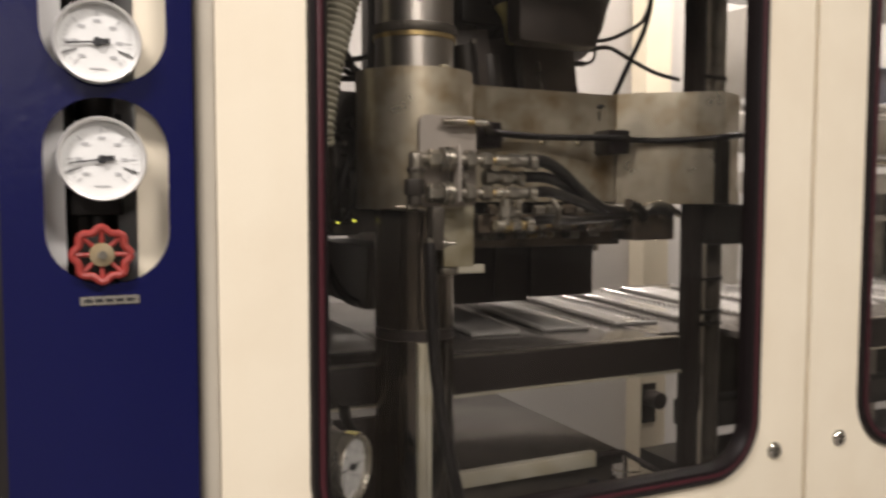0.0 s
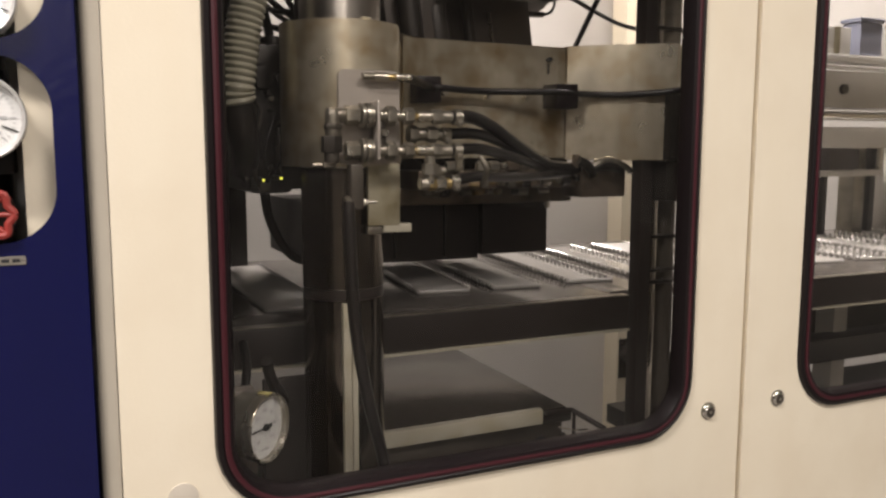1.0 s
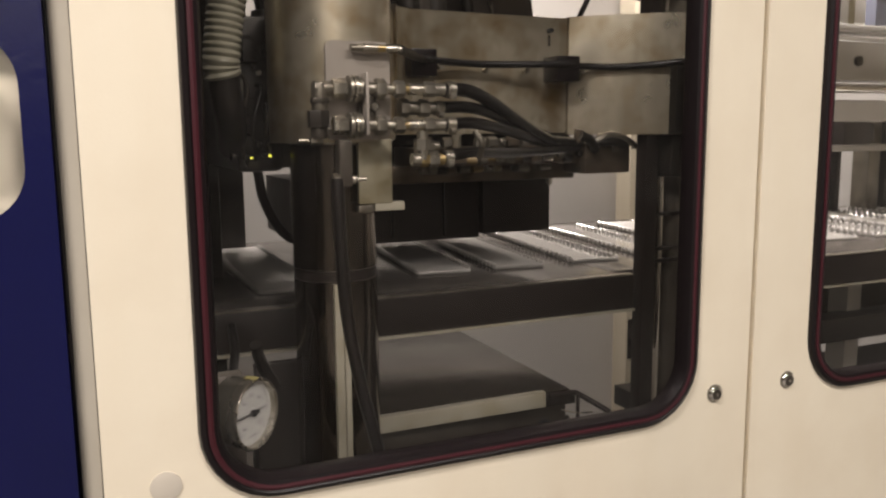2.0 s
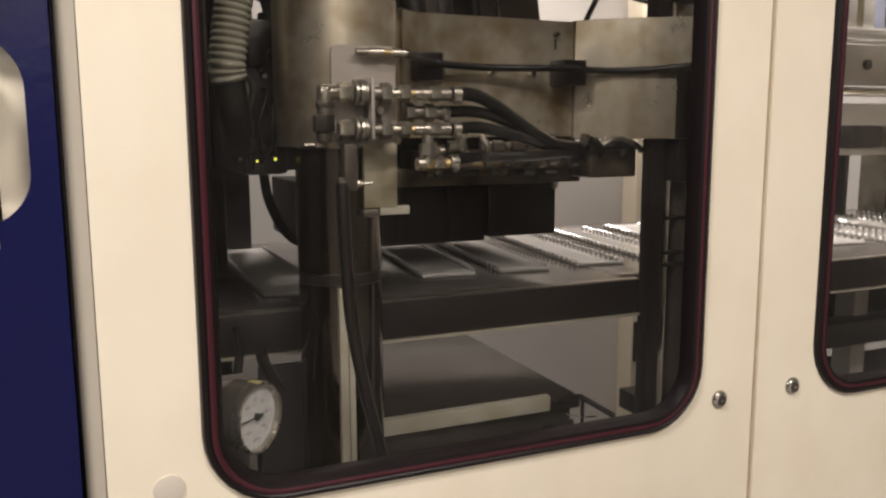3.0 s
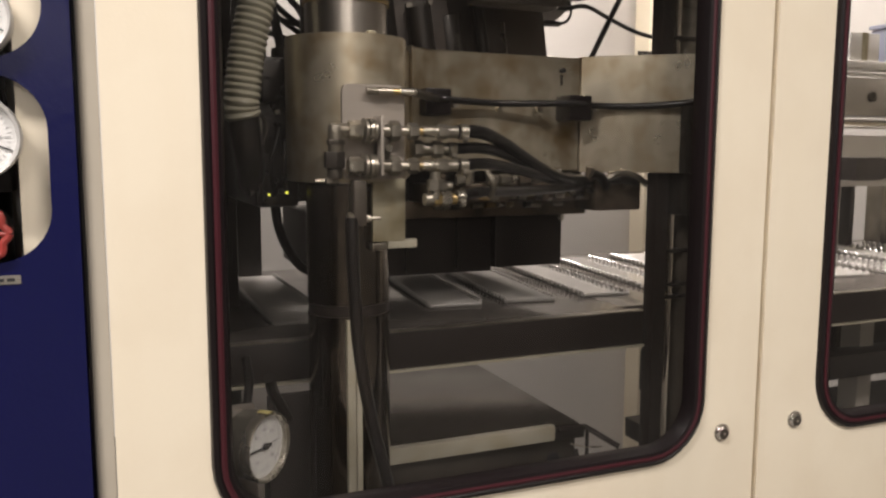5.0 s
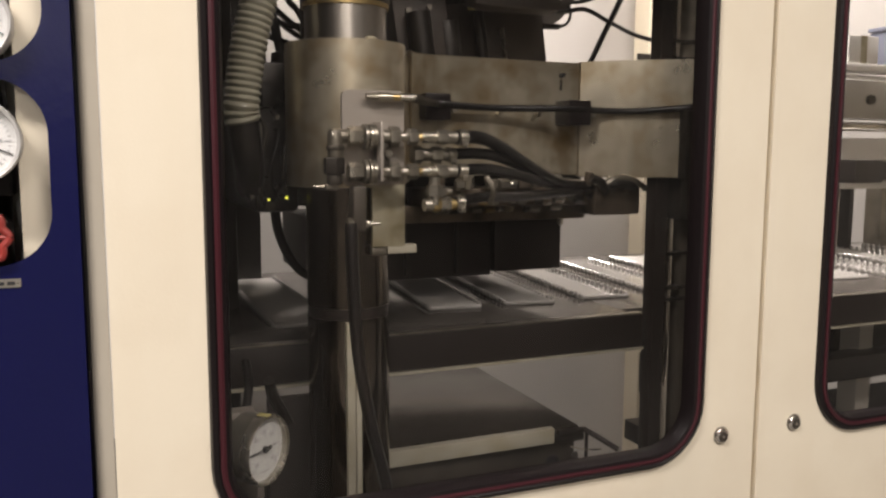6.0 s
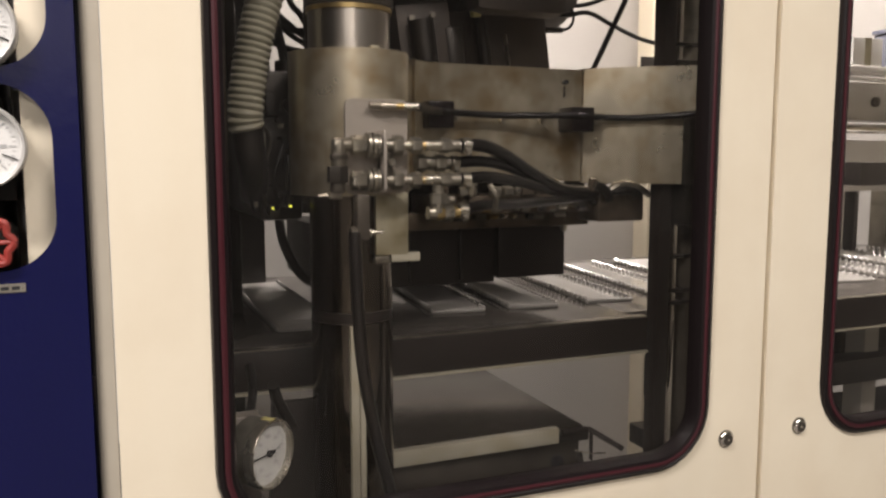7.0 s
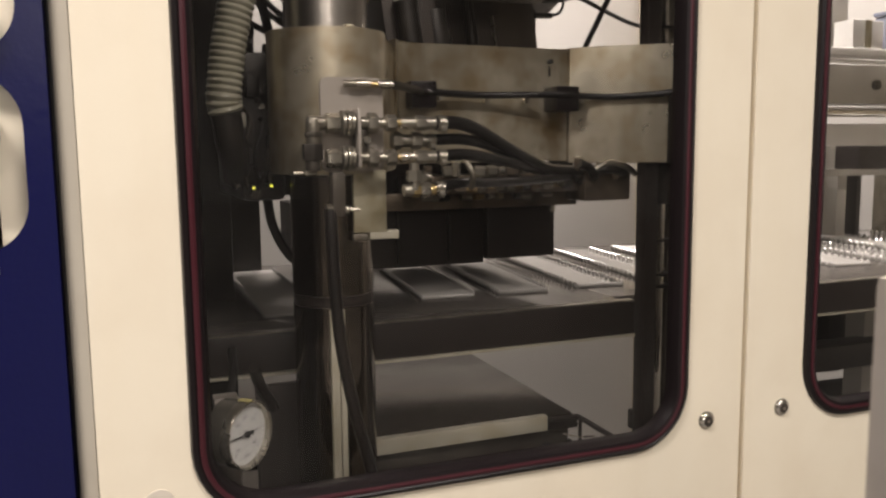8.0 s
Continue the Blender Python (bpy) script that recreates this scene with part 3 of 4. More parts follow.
# clip blocks and pipe on the beam
for cx, cy, cz in ((0.692, 0.330, 1.376), (0.950, 0.326, 1.372)):
    c = part("pipe_clamp", box(cx - 0.022, cx + 0.022, cy - 0.012, 0.361, cz - 0.021, cz + 0.021, bevel=0.003), RUBBER, up, "black pipe clamp block")
    part("clamp_screw", cyl((cx + 0.032, cy + 0.01, cz - 0.004), (cx + 0.032, cy - 0.004, cz - 0.004), 0.0045, n=10), STEEL, c)
part("clamp_screw", cyl((0.81, 0.350, 1.368), (0.81, 0.338, 1.368), 0.004, n=10), STEEL, up)
part("clamp_screw", cyl((0.885, 0.350, 1.369), (0.885, 0.338, 1.369), 0.005, n=10), STEEL, up)
part("beam_pipe", tube([(0.572, 0.110, 1.3735), (0.602, 0.162, 1.375), (0.632, 0.216, 1.3768), (0.662, 0.270, 1.3785), (0.70, 0.318, 1.380), (0.80, 0.335, 1.377), (0.93, 0.315, 1.378), (0.985, 0.322, 1.377), (1.03, 0.296, 1.375), (1.08, 0.258, 1.377), (1.125, 0.226, 1.382), (1.19, 0.26, 1.39), (1.25, 0.35, 1.395)], 0.0058, n=12), HOSE, up, "black pipe clamped along the beam")
for x0, x1, r, mat in ((0.508, 0.524, 0.0045, DULL), (0.524, 0.543, 0.0058, STEEL), (0.543, 0.553, 0.0042, BRASS), (0.553, 0.574, 0.0053, STEEL)):
    part("pipe_fitting", cyl((x0, 0.110, 1.3735), (x1, 0.110, 1.3735), r, n=12), mat, up)

# bracket plate on the boss with fittings
part("bracket_plate", add_plate(bmesh.new(), round_rect(0.4795, 0.5625, 1.262, 1.3825, 0.009, 5), [], 0.1195, 0.1265), GALV, up, "zinc-plated bracket plate")
part("bracket_web", box(0.5185, 0.5225, 0.082, 0.1155, 1.268, 1.342, bevel=0.0012), GALV, up)
part("lower_bracket", box(0.5260, 0.5725, 0.143, 0.152, 1.178, 1.262, bevel=0.002), YELLOWED, up, "yellowed steel bracket arm")
part("foot_gusset", box(0.5260, 0.5475, 0.1455, 0.158, 1.1660, 1.1770, bevel=0.003), DULL, up)
part("bracket_foot", box(0.5480, 0.5900, 0.1445, 0.158, 1.1680, 1.1800, bevel=0.002), BAR, up, "pale steel foot plate")


def fitting_row(z, y, segs):
    for x0, x1, r, n, mat in segs:
        part("hydraulic_fitting", cyl((x0 - 0.007, y, z), (x1 - 0.007, y, z), r, n=n, bevel=0.0008 if n == 6 else 0.0), mat, up)


ROW = [(0.478, 0.496, 0.0062, 14, DULL), (0.487, 0.505, 0.0125, 6, STEEL), (0.507, 0.511, 0.016, 20, DULL), (0.513, 0.517, 0.0165, 24, STEEL), (0.518, 0.5225, 0.0155, 24, DULL),
       (0.529, 0.543, 0.0085, 14, DULL), (0.541, 0.554, 0.013, 6, DULL), (0.554, 0.566, 0.0062, 14, STEEL), (0.566, 0.579, 0.0110, 6, DULL), (0.579, 0.585, 0.005, 12, BRASS),
       (0.585, 0.606, 0.0072, 14, STEEL), (0.606, 0.620, 0.0098, 6, DULL), (0.620, 0.634, 0.008, 14, DULL)]
fitting_row(1.3235, 0.097, ROW)
fitting_row(1.2795, 0.097, [(a - 0.0, b, r * 0.95, n, m) for a, b, r, n, m in ROW[1:]])
fitting_row(1.301, 0.116, [(0.580, 0.592, 0.012, 6, DULL), (0.592, 0.606, 0.0085, 14, DULL), (0.606, 0.620, 0.0115, 6, STEEL), (0.620, 0.628, 0.008, 14, DULL)])
fitting_row(1.236, 0.100, [(0.590, 0.602, 0.008, 14, STEEL), (0.602, 0.612, 0.0095, 6, BRASS), (0.612, 0.626, 0.0105, 6, STEEL), (0.626, 0.634, 0.0075, 14, BRASS)])
fitting_row(1.252, 0.112, [(0.612, 0.624, 0.009, 6, DULL), (0.624, 0.632, 0.007, 14, DULL)])
part("elbow_fitting", cyl((0.597, 0.098, 1.272), (0.597, 0.098, 1.236), 0.0072, n=12), STEEL, up)
part("elbow_nut", cyl((0.597, 0.098, 1.262), (0.597, 0.098, 1.248), 0.0112, n=6), DULL, up)
part("elbow_body", cyl((0.458, 0.099, 1.3235), (0.482, 0.099, 1.3235), 0.0092, n=20, bevel=0.0012), DULL, up)
part("elbow_neck", cyl((0.465, 0.099, 1.294), (0.465, 0.099, 1.330), 0.0098, n=20, bevel=0.002), DULL, up)
part("elbow_collar", cyl((0.465, 0.099, 1.306), (0.465, 0.099, 1.3125), 0.0118, n=6, bevel=0.0008), GREASE, up)
part("elbow_cap", cyl((0.463, 0.099, 1.277), (0.463, 0.099, 1.2975), 0.0135, n=6, bevel=0.0012), SOOT, up)
part("elbow_tail", cyl((0.463, 0.099, 1.264), (0.463, 0.099, 1.278), 0.0095, n=16, bevel=0.001), GREASE, up)
part("valve_body", cyl((0.527, 0.104, 1.286), (0.527, 0.104, 1.316), 0.0105, n=20, bevel=0.002), GREASE, up)
part("valve_stem", cyl((0.532, 0.090, 1.302), (0.532, 0.104, 1.302), 0.005, n=6), STEEL, up)
part("valve_block", box(0.486, 0.503, 0.092, 0.114, 1.205, 1.262, bevel=0.003), GREASE, up)
part("nipple", cyl((0.452, 0.10, 1.2615), (0.468, 0.10, 1.2615), 0.0052, n=6, bevel=0.0006), DULL, up)
part("nipple_tip", cyl((0.438, 0.10, 1.2615), (0.451, 0.10, 1.2615), 0.0024, n=8), DULL, up)
part("hose_nipple", cyl((0.479, 0.10, 1.2135), (0.497, 0.10, 1.2135), 0.0085, n=6, bevel=0.001), DULL, up)
part("hose_nipple_neck", cyl((0.497, 0.10, 1.2135), (0.509, 0.10, 1.2135), 0.0055, n=12), STEEL, up)
part("hose_nipple_tip", cyl((0.508, 0.10, 1.2135), (0.522, 0.10, 1.2135), 0.0022, n=8), DULL, up)


def clamped_hose(points, r):
    h = part("hydraulic_hose", tube(points, r, n=12), HOSE, up, "black rubber hydraulic hose")
    x, y, z = points[0]
    c = part("hose_clip", cyl((x + 0.004, y, z), (x + 0.015, y, z - 0.0006), r + 0.002, n=20), STEEL, h, "steel hose clip")
    part("clip_screw", cyl((x + 0.006, y - r, z - 0.008), (x + 0.013, y - r, z - 0.008), 0.0048, n=10), STEEL, h)


clamped_hose([(0.626, 0.097, 1.3235), (0.668, 0.115, 1.324), (0.717, 0.15, 1.313), (0.782, 0.20, 1.290), (0.847, 0.25, 1.269), (0.90, 0.285, 1.255), (0.98, 0.325, 1.247)], 0.0088)
clamped_hose([(0.618, 0.116, 1.301), (0.671, 0.13, 1.303), (0.728, 0.17, 1.297), (0.804, 0.23, 1.279), (0.882, 0.29, 1.258), (0.95, 0.32, 1.25)], 0.0078)
clamped_hose([(0.626, 0.097, 1.2795), (0.675, 0.12, 1.282), (0.737, 0.17, 1.276), (0.804, 0.22, 1.266), (0.905, 0.30, 1.248), (0.97, 0.325, 1.243)], 0.0078)
clamped_hose([(0.624, 0.100, 1.238), (0.681, 0.13, 1.243), (0.758, 0.19, 1.239), (0.859, 0.26, 1.238), (0.95, 0.31, 1.240)], 0.0075)
part("hose_tie", tube([(0.672, 0.10, 1.272), (0.68, 0.095, 1.255), (0.684, 0.11, 1.236)], 0.004), DULL, up)

# manifold under the beam
part("manifold", box(0.68, 1.03, 0.335, 0.43, 1.214, 1.245, bevel=0.003), GRIMY, up, "grimy brown manifold bar")
part("manifold_block", box(0.985, 1.078, 0.315, 0.385, 1.196, 1.250, bevel=0.004), GRIMY, up)
part("manifold_screw", cyl((1.085, 0.318, 1.240), (1.112, 0.318, 1.240), 0.0035, n=8), STEEL, up)
for k in range(9):
    x = 0.74 + 0.034 * k + 0.004 * math.sin(k * 2.1)
    part("plug", cyl((x, 0.345, 1.232), (x, 0.322, 1.231), 0.006 + 0.002 * (k % 3 == 0), n=6), (DULL, SOOT, RUST)[k % 3], up)
fit = random.Random(4)
for row, (z, y) in enumerate(((1.252, 0.318), (1.226, 0.326), (1.206, 0.392))):
    x = 0.690 + 0.012 * row
    while x < 0.985:
        w = fit.uniform(0.009, 0.022)
        kind = fit.choice(((0.0105, 6, GRIMY), (0.0075, 14, DULL), (0.0095, 6, DULL), (0.006, 12, STEEL), (0.0085, 14, RUST), (0.0095, 6, SOOT)))
        part("manifold_fitting", cyl((x, y + fit.uniform(-0.004, 0.004), z), (x + w, y, z + fit.uniform(-0.002, 0.002)), kind[0] * (0.8 if row == 2 else 1.0), n=kind[1], bevel=0.0008), kind[2], up)
        x += w + fit.uniform(0.0, 0.006) + (0.02 if fit.random() < 0.25 else 0.0)
for x, z in ((0.742, 1.262), (0.905, 1.264), (0.968, 1.266), (1.012, 1.258), (1.046, 1.250)):
    part("banjo_bolt", cyl((x, 0.312, z - 0.016), (x, 0.308, z + 0.006), 0.0075, n=6, bevel=0.001), fit.choice((DULL, GRIMY, STEEL)), up)
part("branch_pipe", tube([(0.99, 0.308, 1.246), (1.02, 0.298, 1.262), (1.055, 0.30, 1.256), (1.085, 0.31, 1.242)], 0.0055, n=8), DULL, up)
part("rust_band", box(0.72, 0.95, 0.331, 0.336, 1.222, 1.230), RUST, up, "rusty oily band")
part("joint", tube([(0.965, 0.30, 1.262), (0.985, 0.30, 1.254), (1.0, 0.305, 1.236)], 0.008), SOOT, up)
part("joint", tube([(1.0, 0.31, 1.25), (1.03, 0.30, 1.252), (1.06, 0.31, 1.246)], 0.009), SOOT, up)
part("die_carrier", box(0.60, 1.03, 0.435, 0.84, 1.214, 1.270), SOOT, up)
part("die_carrier", box(0.47, 0.598, 0.50, 0.84, 1.212, 1.27), SOOT, up)
part("die_plate", box(0.62, 1.022, 0.405, 0.84, 1.184, 1.214, bevel=0.003), GRIMY, up, "grimy brown die plate")
part("die_plate_bolt", cyl((0.978, 0.42, 1.184), (0.978, 0.42, 1.172), 0.006, n=8), DULL, up)
part("die_block", box(0.545, 0.875, 0.50, 0.83, 1.072, 1.184, bevel=0.003), BLACK, up, "black forming die")
part("die_block", box(0.878, 1.022, 0.49, 0.83, 1.079, 1.184, bevel=0.003), BLACK, up, "black forming die")
for k in range(3):
    part("die_rib", box(0.60 + 0.10 * k, 0.612 + 0.10 * k, 0.492, 0.502, 1.08, 1.18, bevel=0.002), SOOT, up)

# blocks standing on the platen
link = part("toggle_link", box(0.890, 1.016, 0.50, 0.66, Z1 - 0.03, 1.652, bevel=0.006), DUSTY, up, "black swinging toggle link")
part("link_block", box(0.70, 0.80, 0.45, 0.62, Z1 - 0.03, 1.60, bevel=0.006), DUSTY, link)
part("link_block", box(0.70, 0.83, 0.53, 0.64, 1.60, 1.70, bevel=0.02), SOOT, link)
part("link_block", box(0.80, 0.885, 0.52, 0.62, Z1 - 0.03, 1.59, bevel=0.004), DUSTY, link)
part("link_pin", cyl((0.738, 0.435, Z1 - 0.02), (0.738, 0.435, 1.57), 0.021, n=24), SOOT, link)
part("link_pin", cyl((0.800, 0.47, Z1 - 0.02), (0.800, 0.47, 1.555), 0.024, n=24, bevel=0.004), SOOT, link)
part("link_pin", cyl((0.884, 0.505, Z1 - 0.02), (0.884, 0.505, 1.6), 0.010, n=24), SOOT, link)
part("yellow_guard", tube([(0.862, 0.490, 1.650), (0.866, 0.480, 1.622), (0.868, 0.486, 1.596), (0.868, 0.492, 1.574)], 0.016, n=14, steps=4, radius=lambda i: 0.020 - 0.0009 * i), YELLOW, link, "worn yellow guard")
part("guard_cap", cyl((0.861, 0.490, 1.646), (0.860, 0.492, 1.660), 0.021, n=20, bevel=0.004), GREASE, link)
part("edge_strip", box(0.840, 0.8435, 0.508, 0.5195, 1.476, 1.522), STEEL, link)
part("edge_strip", box(0.9225, 0.925, 0.488, 0.4995, 1.462, 1.537), STEEL, link)
part("bolt_head", cyl((0.726, 0.449, 1.575), (0.726, 0.443, 1.575), 0.006, n=6), DULL, link)
part("bolt_head", cyl((0.765, 0.449, 1.578), (0.765, 0.443, 1.578), 0.005, n=6), DULL, link)
part("side_stop", box(0.462, 0.476, 0.245, 0.27, Z1 - 0.004, 1.585, bevel=0.002), SOOT, up)
part("boss_tab", box(0.520, 0.532, 0.140, 0.15, 1.4485, 1.4525, bevel=0.001), YELLOWED, up)
part("cable_gland", tube([(0.415, 0.42, 1.44), (0.42, 0.42, 1.465), (0.43, 0.42, 1.475), (0.428, 0.42, 1.52)], 0.02, n=12, steps=4, radius=lambda i: 0.028 - 0.0017 * i), SOOT, up)

part("cable_plug", cyl((1.014, 0.58, 1.608), (1.066, 0.589, 1.608), 0.0065, n=10), BLACK, link)
part("link_lead", tube([(1.062, 0.59, 1.607), (1.09, 0.595, 1.607), (1.118, 0.60, 1.610), (1.150, 0.60, 1.624), (1.178, 0.60, 1.652), (1.196, 0.60, 1.70), (1.198, 0.60, 1.76)], 0.0048, n=8), HOSE, link, "thin black lead")
swing_lead = part("swinging_lead", tube([(1.136, 0.60, 1.452), (1.142, 0.60, 1.476), (1.168, 0.60, 1.567), (1.192, 0.60, 1.650), (1.198, 0.60, 1.70), (1.194, 0.60, 1.745), (1.186, 0.60, 1.785)], 0.0058, n=10), HOSE, up, "black lead rising from the platen")
lead_loop = part("lead_loop", tube([(0.46, 0.60, 1.674), (0.485, 0.60, 1.639), (0.515, 0.60, 1.612), (0.551, 0.60, 1.589), (0.61, 0.60, 1.565)], 0.0055, n=8), HOSE, up, "black leads looping to the motor")
part("lead", tube([(0.45, 0.605, 1.655), (0.480, 0.605, 1.626), (0.515, 0.605, 1.598), (0.551, 0.605, 1.578), (0.61, 0.605, 1.555)], 0.0050, n=8), HOSE, lead_loop)
part("lead", tube([(0.45, 0.60, 1.60), (0.480, 0.60, 1.583), (0.515, 0.60, 1.571), (0.553, 0.60, 1.569), (0.61, 0.60, 1.580)], 0.0058, n=8), HOSE, lead_loop)
part("gland_lead", tube([(0.474, 0.58, 1.66), (0.478, 0.58, 1.60), (0.483, 0.58, 1.55), (0.491, 0.58, 1.51), (0.500, 0.58, 1.465)], 0.0085, n=10), HOSE, up, "thick black lead in a gland")
part("gland_cap", cyl((0.500, 0.58, 1.44), (0.500, 0.58, 1.478), 0.020, n=20, bevel=0.005), SOOT, up)

# the hose hanging from the platen
part("hanging_hose", tube([(0.484, 0.098, 1.215), (0.484, 0.096, 1.19), (0.486, 0.095, 1.12), (0.492, 0.095, 1.04), (0.508, 0.097, 0.95), (0.530, 0.10, 0.86), (0.550, 0.105, 0.74)], 0.0082, n=12), HOSE, up, "black hose hanging beside the column")
part("hose_tail", tube([(0.470, 0.55, 1.235), (0.476, 0.55, 1.199), (0.482, 0.55, 1.161), (0.499, 0.55, 1.120), (0.523, 0.55, 1.089), (0.556, 0.55, 1.075)], 0.0085, n=12), HOSE, up, "black cable loop")

# ribbed suction hose, standing on the platen's housing
def ribbed(i):
    return 0.0210 + (0.0, 0.0026, 0.0036, 0.0026)[i % 4]


ribbed_hose = part("ribbed_hose", tube([(0.3735, 0.224, 1.342), (0.371, 0.222, 1.355), (0.372, 0.22, 1.372), (0.380, 0.22, 1.43), (0.3935, 0.22, 1.489), (0.414, 0.225, 1.56), (0.436, 0.23, 1.64), (0.47, 0.24, 1.79)], 0.022, n=24, steps=30, radius=ribbed, even=0.0022), DUCT, up, "ribbed grey suction hose")
part("hose_cuff", tube([(0.392, 0.30, 1.255), (0.386, 0.26, 1.28), (0.378, 0.232, 1.31), (0.373, 0.224, 1.345)], 0.0205, n=24), SOOT, ribbed_hose, "black hose cuff")
for cx, cz, r in ((0.412, 1.395, 0.014), (0.446, 1.385, 0.010), (0.418, 1.315, 0.018), (0.449, 1.30, 0.012), (0.412, 1.262, 0.011)):
    part("valve_cap", cyl((cx, 0.31, cz), (cx, 0.278, cz - 0.004), r * 0.9, n=18, bevel=0.002), SOOT, up)
part("valve_lead", tube([(0.448, 0.28, 1.30), (0.44, 0.268, 1.27), (0.425, 0.27, 1.245), (0.418, 0.295, 1.225)], 0.0035), HOSE, up)
# Black plate imitates the shaded side face at the far boss's corner.
part("boss_side_shade", box(1.0985, 1.1185, 0.222, 0.2405, 1.2625, 1.3745, bevel=0.002), SOOT, up, "dark plate standing in for the boss's shaded side")
clutter = random.Random(9)
for k in range(16):
    x, z, y = clutter.uniform(0.372, 0.452), clutter.uniform(1.225, 1.40), clutter.uniform(0.272, 0.292)
    mat = clutter.choice((SOOT, GREASE, BLACK, GREASE, DULL))
    r = clutter.uniform(0.004, 0.010)
    if k % 2:
        part("solenoid", box(x - r, x + r, y, 0.302, z - r * 1.6, z + r * 1.6, bevel=0.0015), mat, up)
    else:
        part("plug_fitting", cyl((x, 0.302, z), (x, y - 0.01, z - 0.003), r * 0.8, n=12, bevel=0.001), mat, up)
for k in range(4):
    x = 0.385 + 0.018 * k
    part("pilot_line", tube([(x, 0.285, 1.375 - 0.02 * k), (x + 0.008, 0.262, 1.33), (x - 0.006, 0.260, 1.28), (x + 0.004, 0.285, 1.235)], 0.0028, n=8), (HOSE, GREASE)[k % 2], up)
part("end_bracket", box(1.125, 1.195, 0.262, 0.31, 1.188, 1.2615, bevel=0.003), SOOT, up, "oily black end bracket")

# ---- conveyor table ----
tb = thing("conveyor_table", "long dark steel table with a thin bright lower edge", "table")
for x0, x1 in ((0.2, 1.0715), (1.238, 3.3)):
    part("tabletop", box(x0, x1, 0.30, 1.05, 1.000, 1.014, bevel=0.002), TABLE, tb)
    part("front_rail", box(x0, x1, 0.285, 0.299, 0.960, 1.018, bevel=0.002), BLACK, tb)
    part("lower_lip", box(x0, x1, 0.281, 0.30, 0.9555, 0.9595), BAR, tb, "bright worn lower edge")
    part("edge_trim", box(x0, x1, 0.286, 0.305, 1.0185, 1.0205), DULL, tb)
part("tabletop", box(1.0725, 1.237, 0.36, 1.05, 1.000, 1.014, bevel=0.002), TABLE, tb)
for lx in (0.24, 2.2, 3.2):
    part("leg", box(lx, lx + 0.06, 0.92, 0.98, 0.6, 0.999, bevel=0.003), SOOT, tb)


def strip_mesh(ribs, beads):
    """A moulded sheet strip: raised cross ribs on a thin web, beaded long edges, a rolled front lip."""
    bm = bmesh.new()
    add_box(bm, -0.049, 0.049, 0, 0.52, 0.0, 0.003)
    for k in range(ribs):
        y = 0.012 + 0.50 * k / ribs
        add_tube(bm, [(-0.045, y, 0.003), (0.0, y, 0.003), (0.045, y, 0.003)], 0.0052, n=8, steps=1)
    add_tube(bm, [(-0.049, 0.0, 0.004), (0.0, 0.0, 0.0045), (0.049, 0.0, 0.004)], 0.0034, n=8, steps=2)
    for k in range(beads):
        for sx in (-0.0495, 0.0495):
            m = Matrix.Translation((sx, 0.008 + 0.51 * k / beads, 0.0055)) @ Matrix.Diagonal((0.0052, 0.0072, 0.0072, 1))
            bmesh.ops.create_icosphere(bm, subdivisions=1, radius=1, matrix=m)
    return finish("strip", bm, WEB)


RIBBED, SMOOTH = strip_mesh(25, 24), strip_mesh(0, 24)
ROWS = [(0.4950, 0.4215, 0.4, RIBBED), (0.786, 0.465, -6, RIBBED), (0.9385, 0.458, -6.5, RIBBED), (1.1075, 0.457, -6.5, SMOOTH), (1.274, 0.46, -7, SMOOTH)]
ROWS += [(1.274 + 0.166 * k, 0.456 + 0.004 * (k % 2), -7 - (k % 3), RIBBED if k % 2 else SMOOTH) for k in range(1, 10)]
for x, y, turn, mesh in ROWS:
    ob = tagged(new("moulded_strip", mesh), "pale ribbed plastic strip with beaded edges on the table", "strip", "moulded strips")
    ob.matrix_basis = pose(x, y, 1.0145, 0, 0, turn)


# ---- moving lower platen ----
lo = thing("lower_platen", "worn flat steel lower platen with a pale front bar", "press", (0, 0, -0.0045))
part("plate", box(0.40, 0.992, 0.362, 0.84, 0.784, 0.806, bevel=0.003), PLATE, lo, "worn shiny steel plate")
part("front_bar", box(0.56, 0.932, 0.346, 0.3615, 0.784, 0.812, bevel=0.002), BAR, lo, "pale worn front bar")
part("end_bar", box(0.933, 0.998, 0.352, 0.3615, 0.780, 0.803, bevel=0.002), SOOT, lo)
part("apron", box(0.42, 0.985, 0.364, 0.40, 0.645, 0.7835, bevel=0.003), GREASE, lo, "greasy dark front apron")
part("apron_hole", cyl((0.938, 0.3625, 0.742), (0.938, 0.37, 0.742), 0.014, n=20), INK, lo)
part("cross_rod", cyl((0.65, 0.335, 0.725), (0.965, 0.335, 0.725), 0.010, n=24), BLACK, lo, "black round cross rod")
part("rod_end", cyl((0.642, 0.335, 0.725), (0.652, 0.335, 0.725), 0.0115, n=20), STEEL, lo)
part("rod_block", box(0.962, 0.992, 0.31, 0.36, 0.670, 0.722, bevel=0.004), DULL, lo)
part("side_block", box(0.632, 0.656, 0.325, 0.362, 0.630, 0.672, bevel=0.004), DULL, lo)
part("carrier_beam", box(0.648, 0.985, 0.345, 0.36, 0.600, 0.682, bevel=0.003), SOOT, lo)
part("arm", tube([(0.940, 0.349, 0.803), (0.990, 0.349, 0.802), (1.0, 0.342, 0.799), (1.036, 0.298, 0.775)], 0.0052, n=8), BLACK, lo, "black bent arm")
part("arm_post", cyl((0.9985, 0.345, 0.797), (0.9985, 0.345, 0.745), 0.0035, n=10), BLACK, lo)
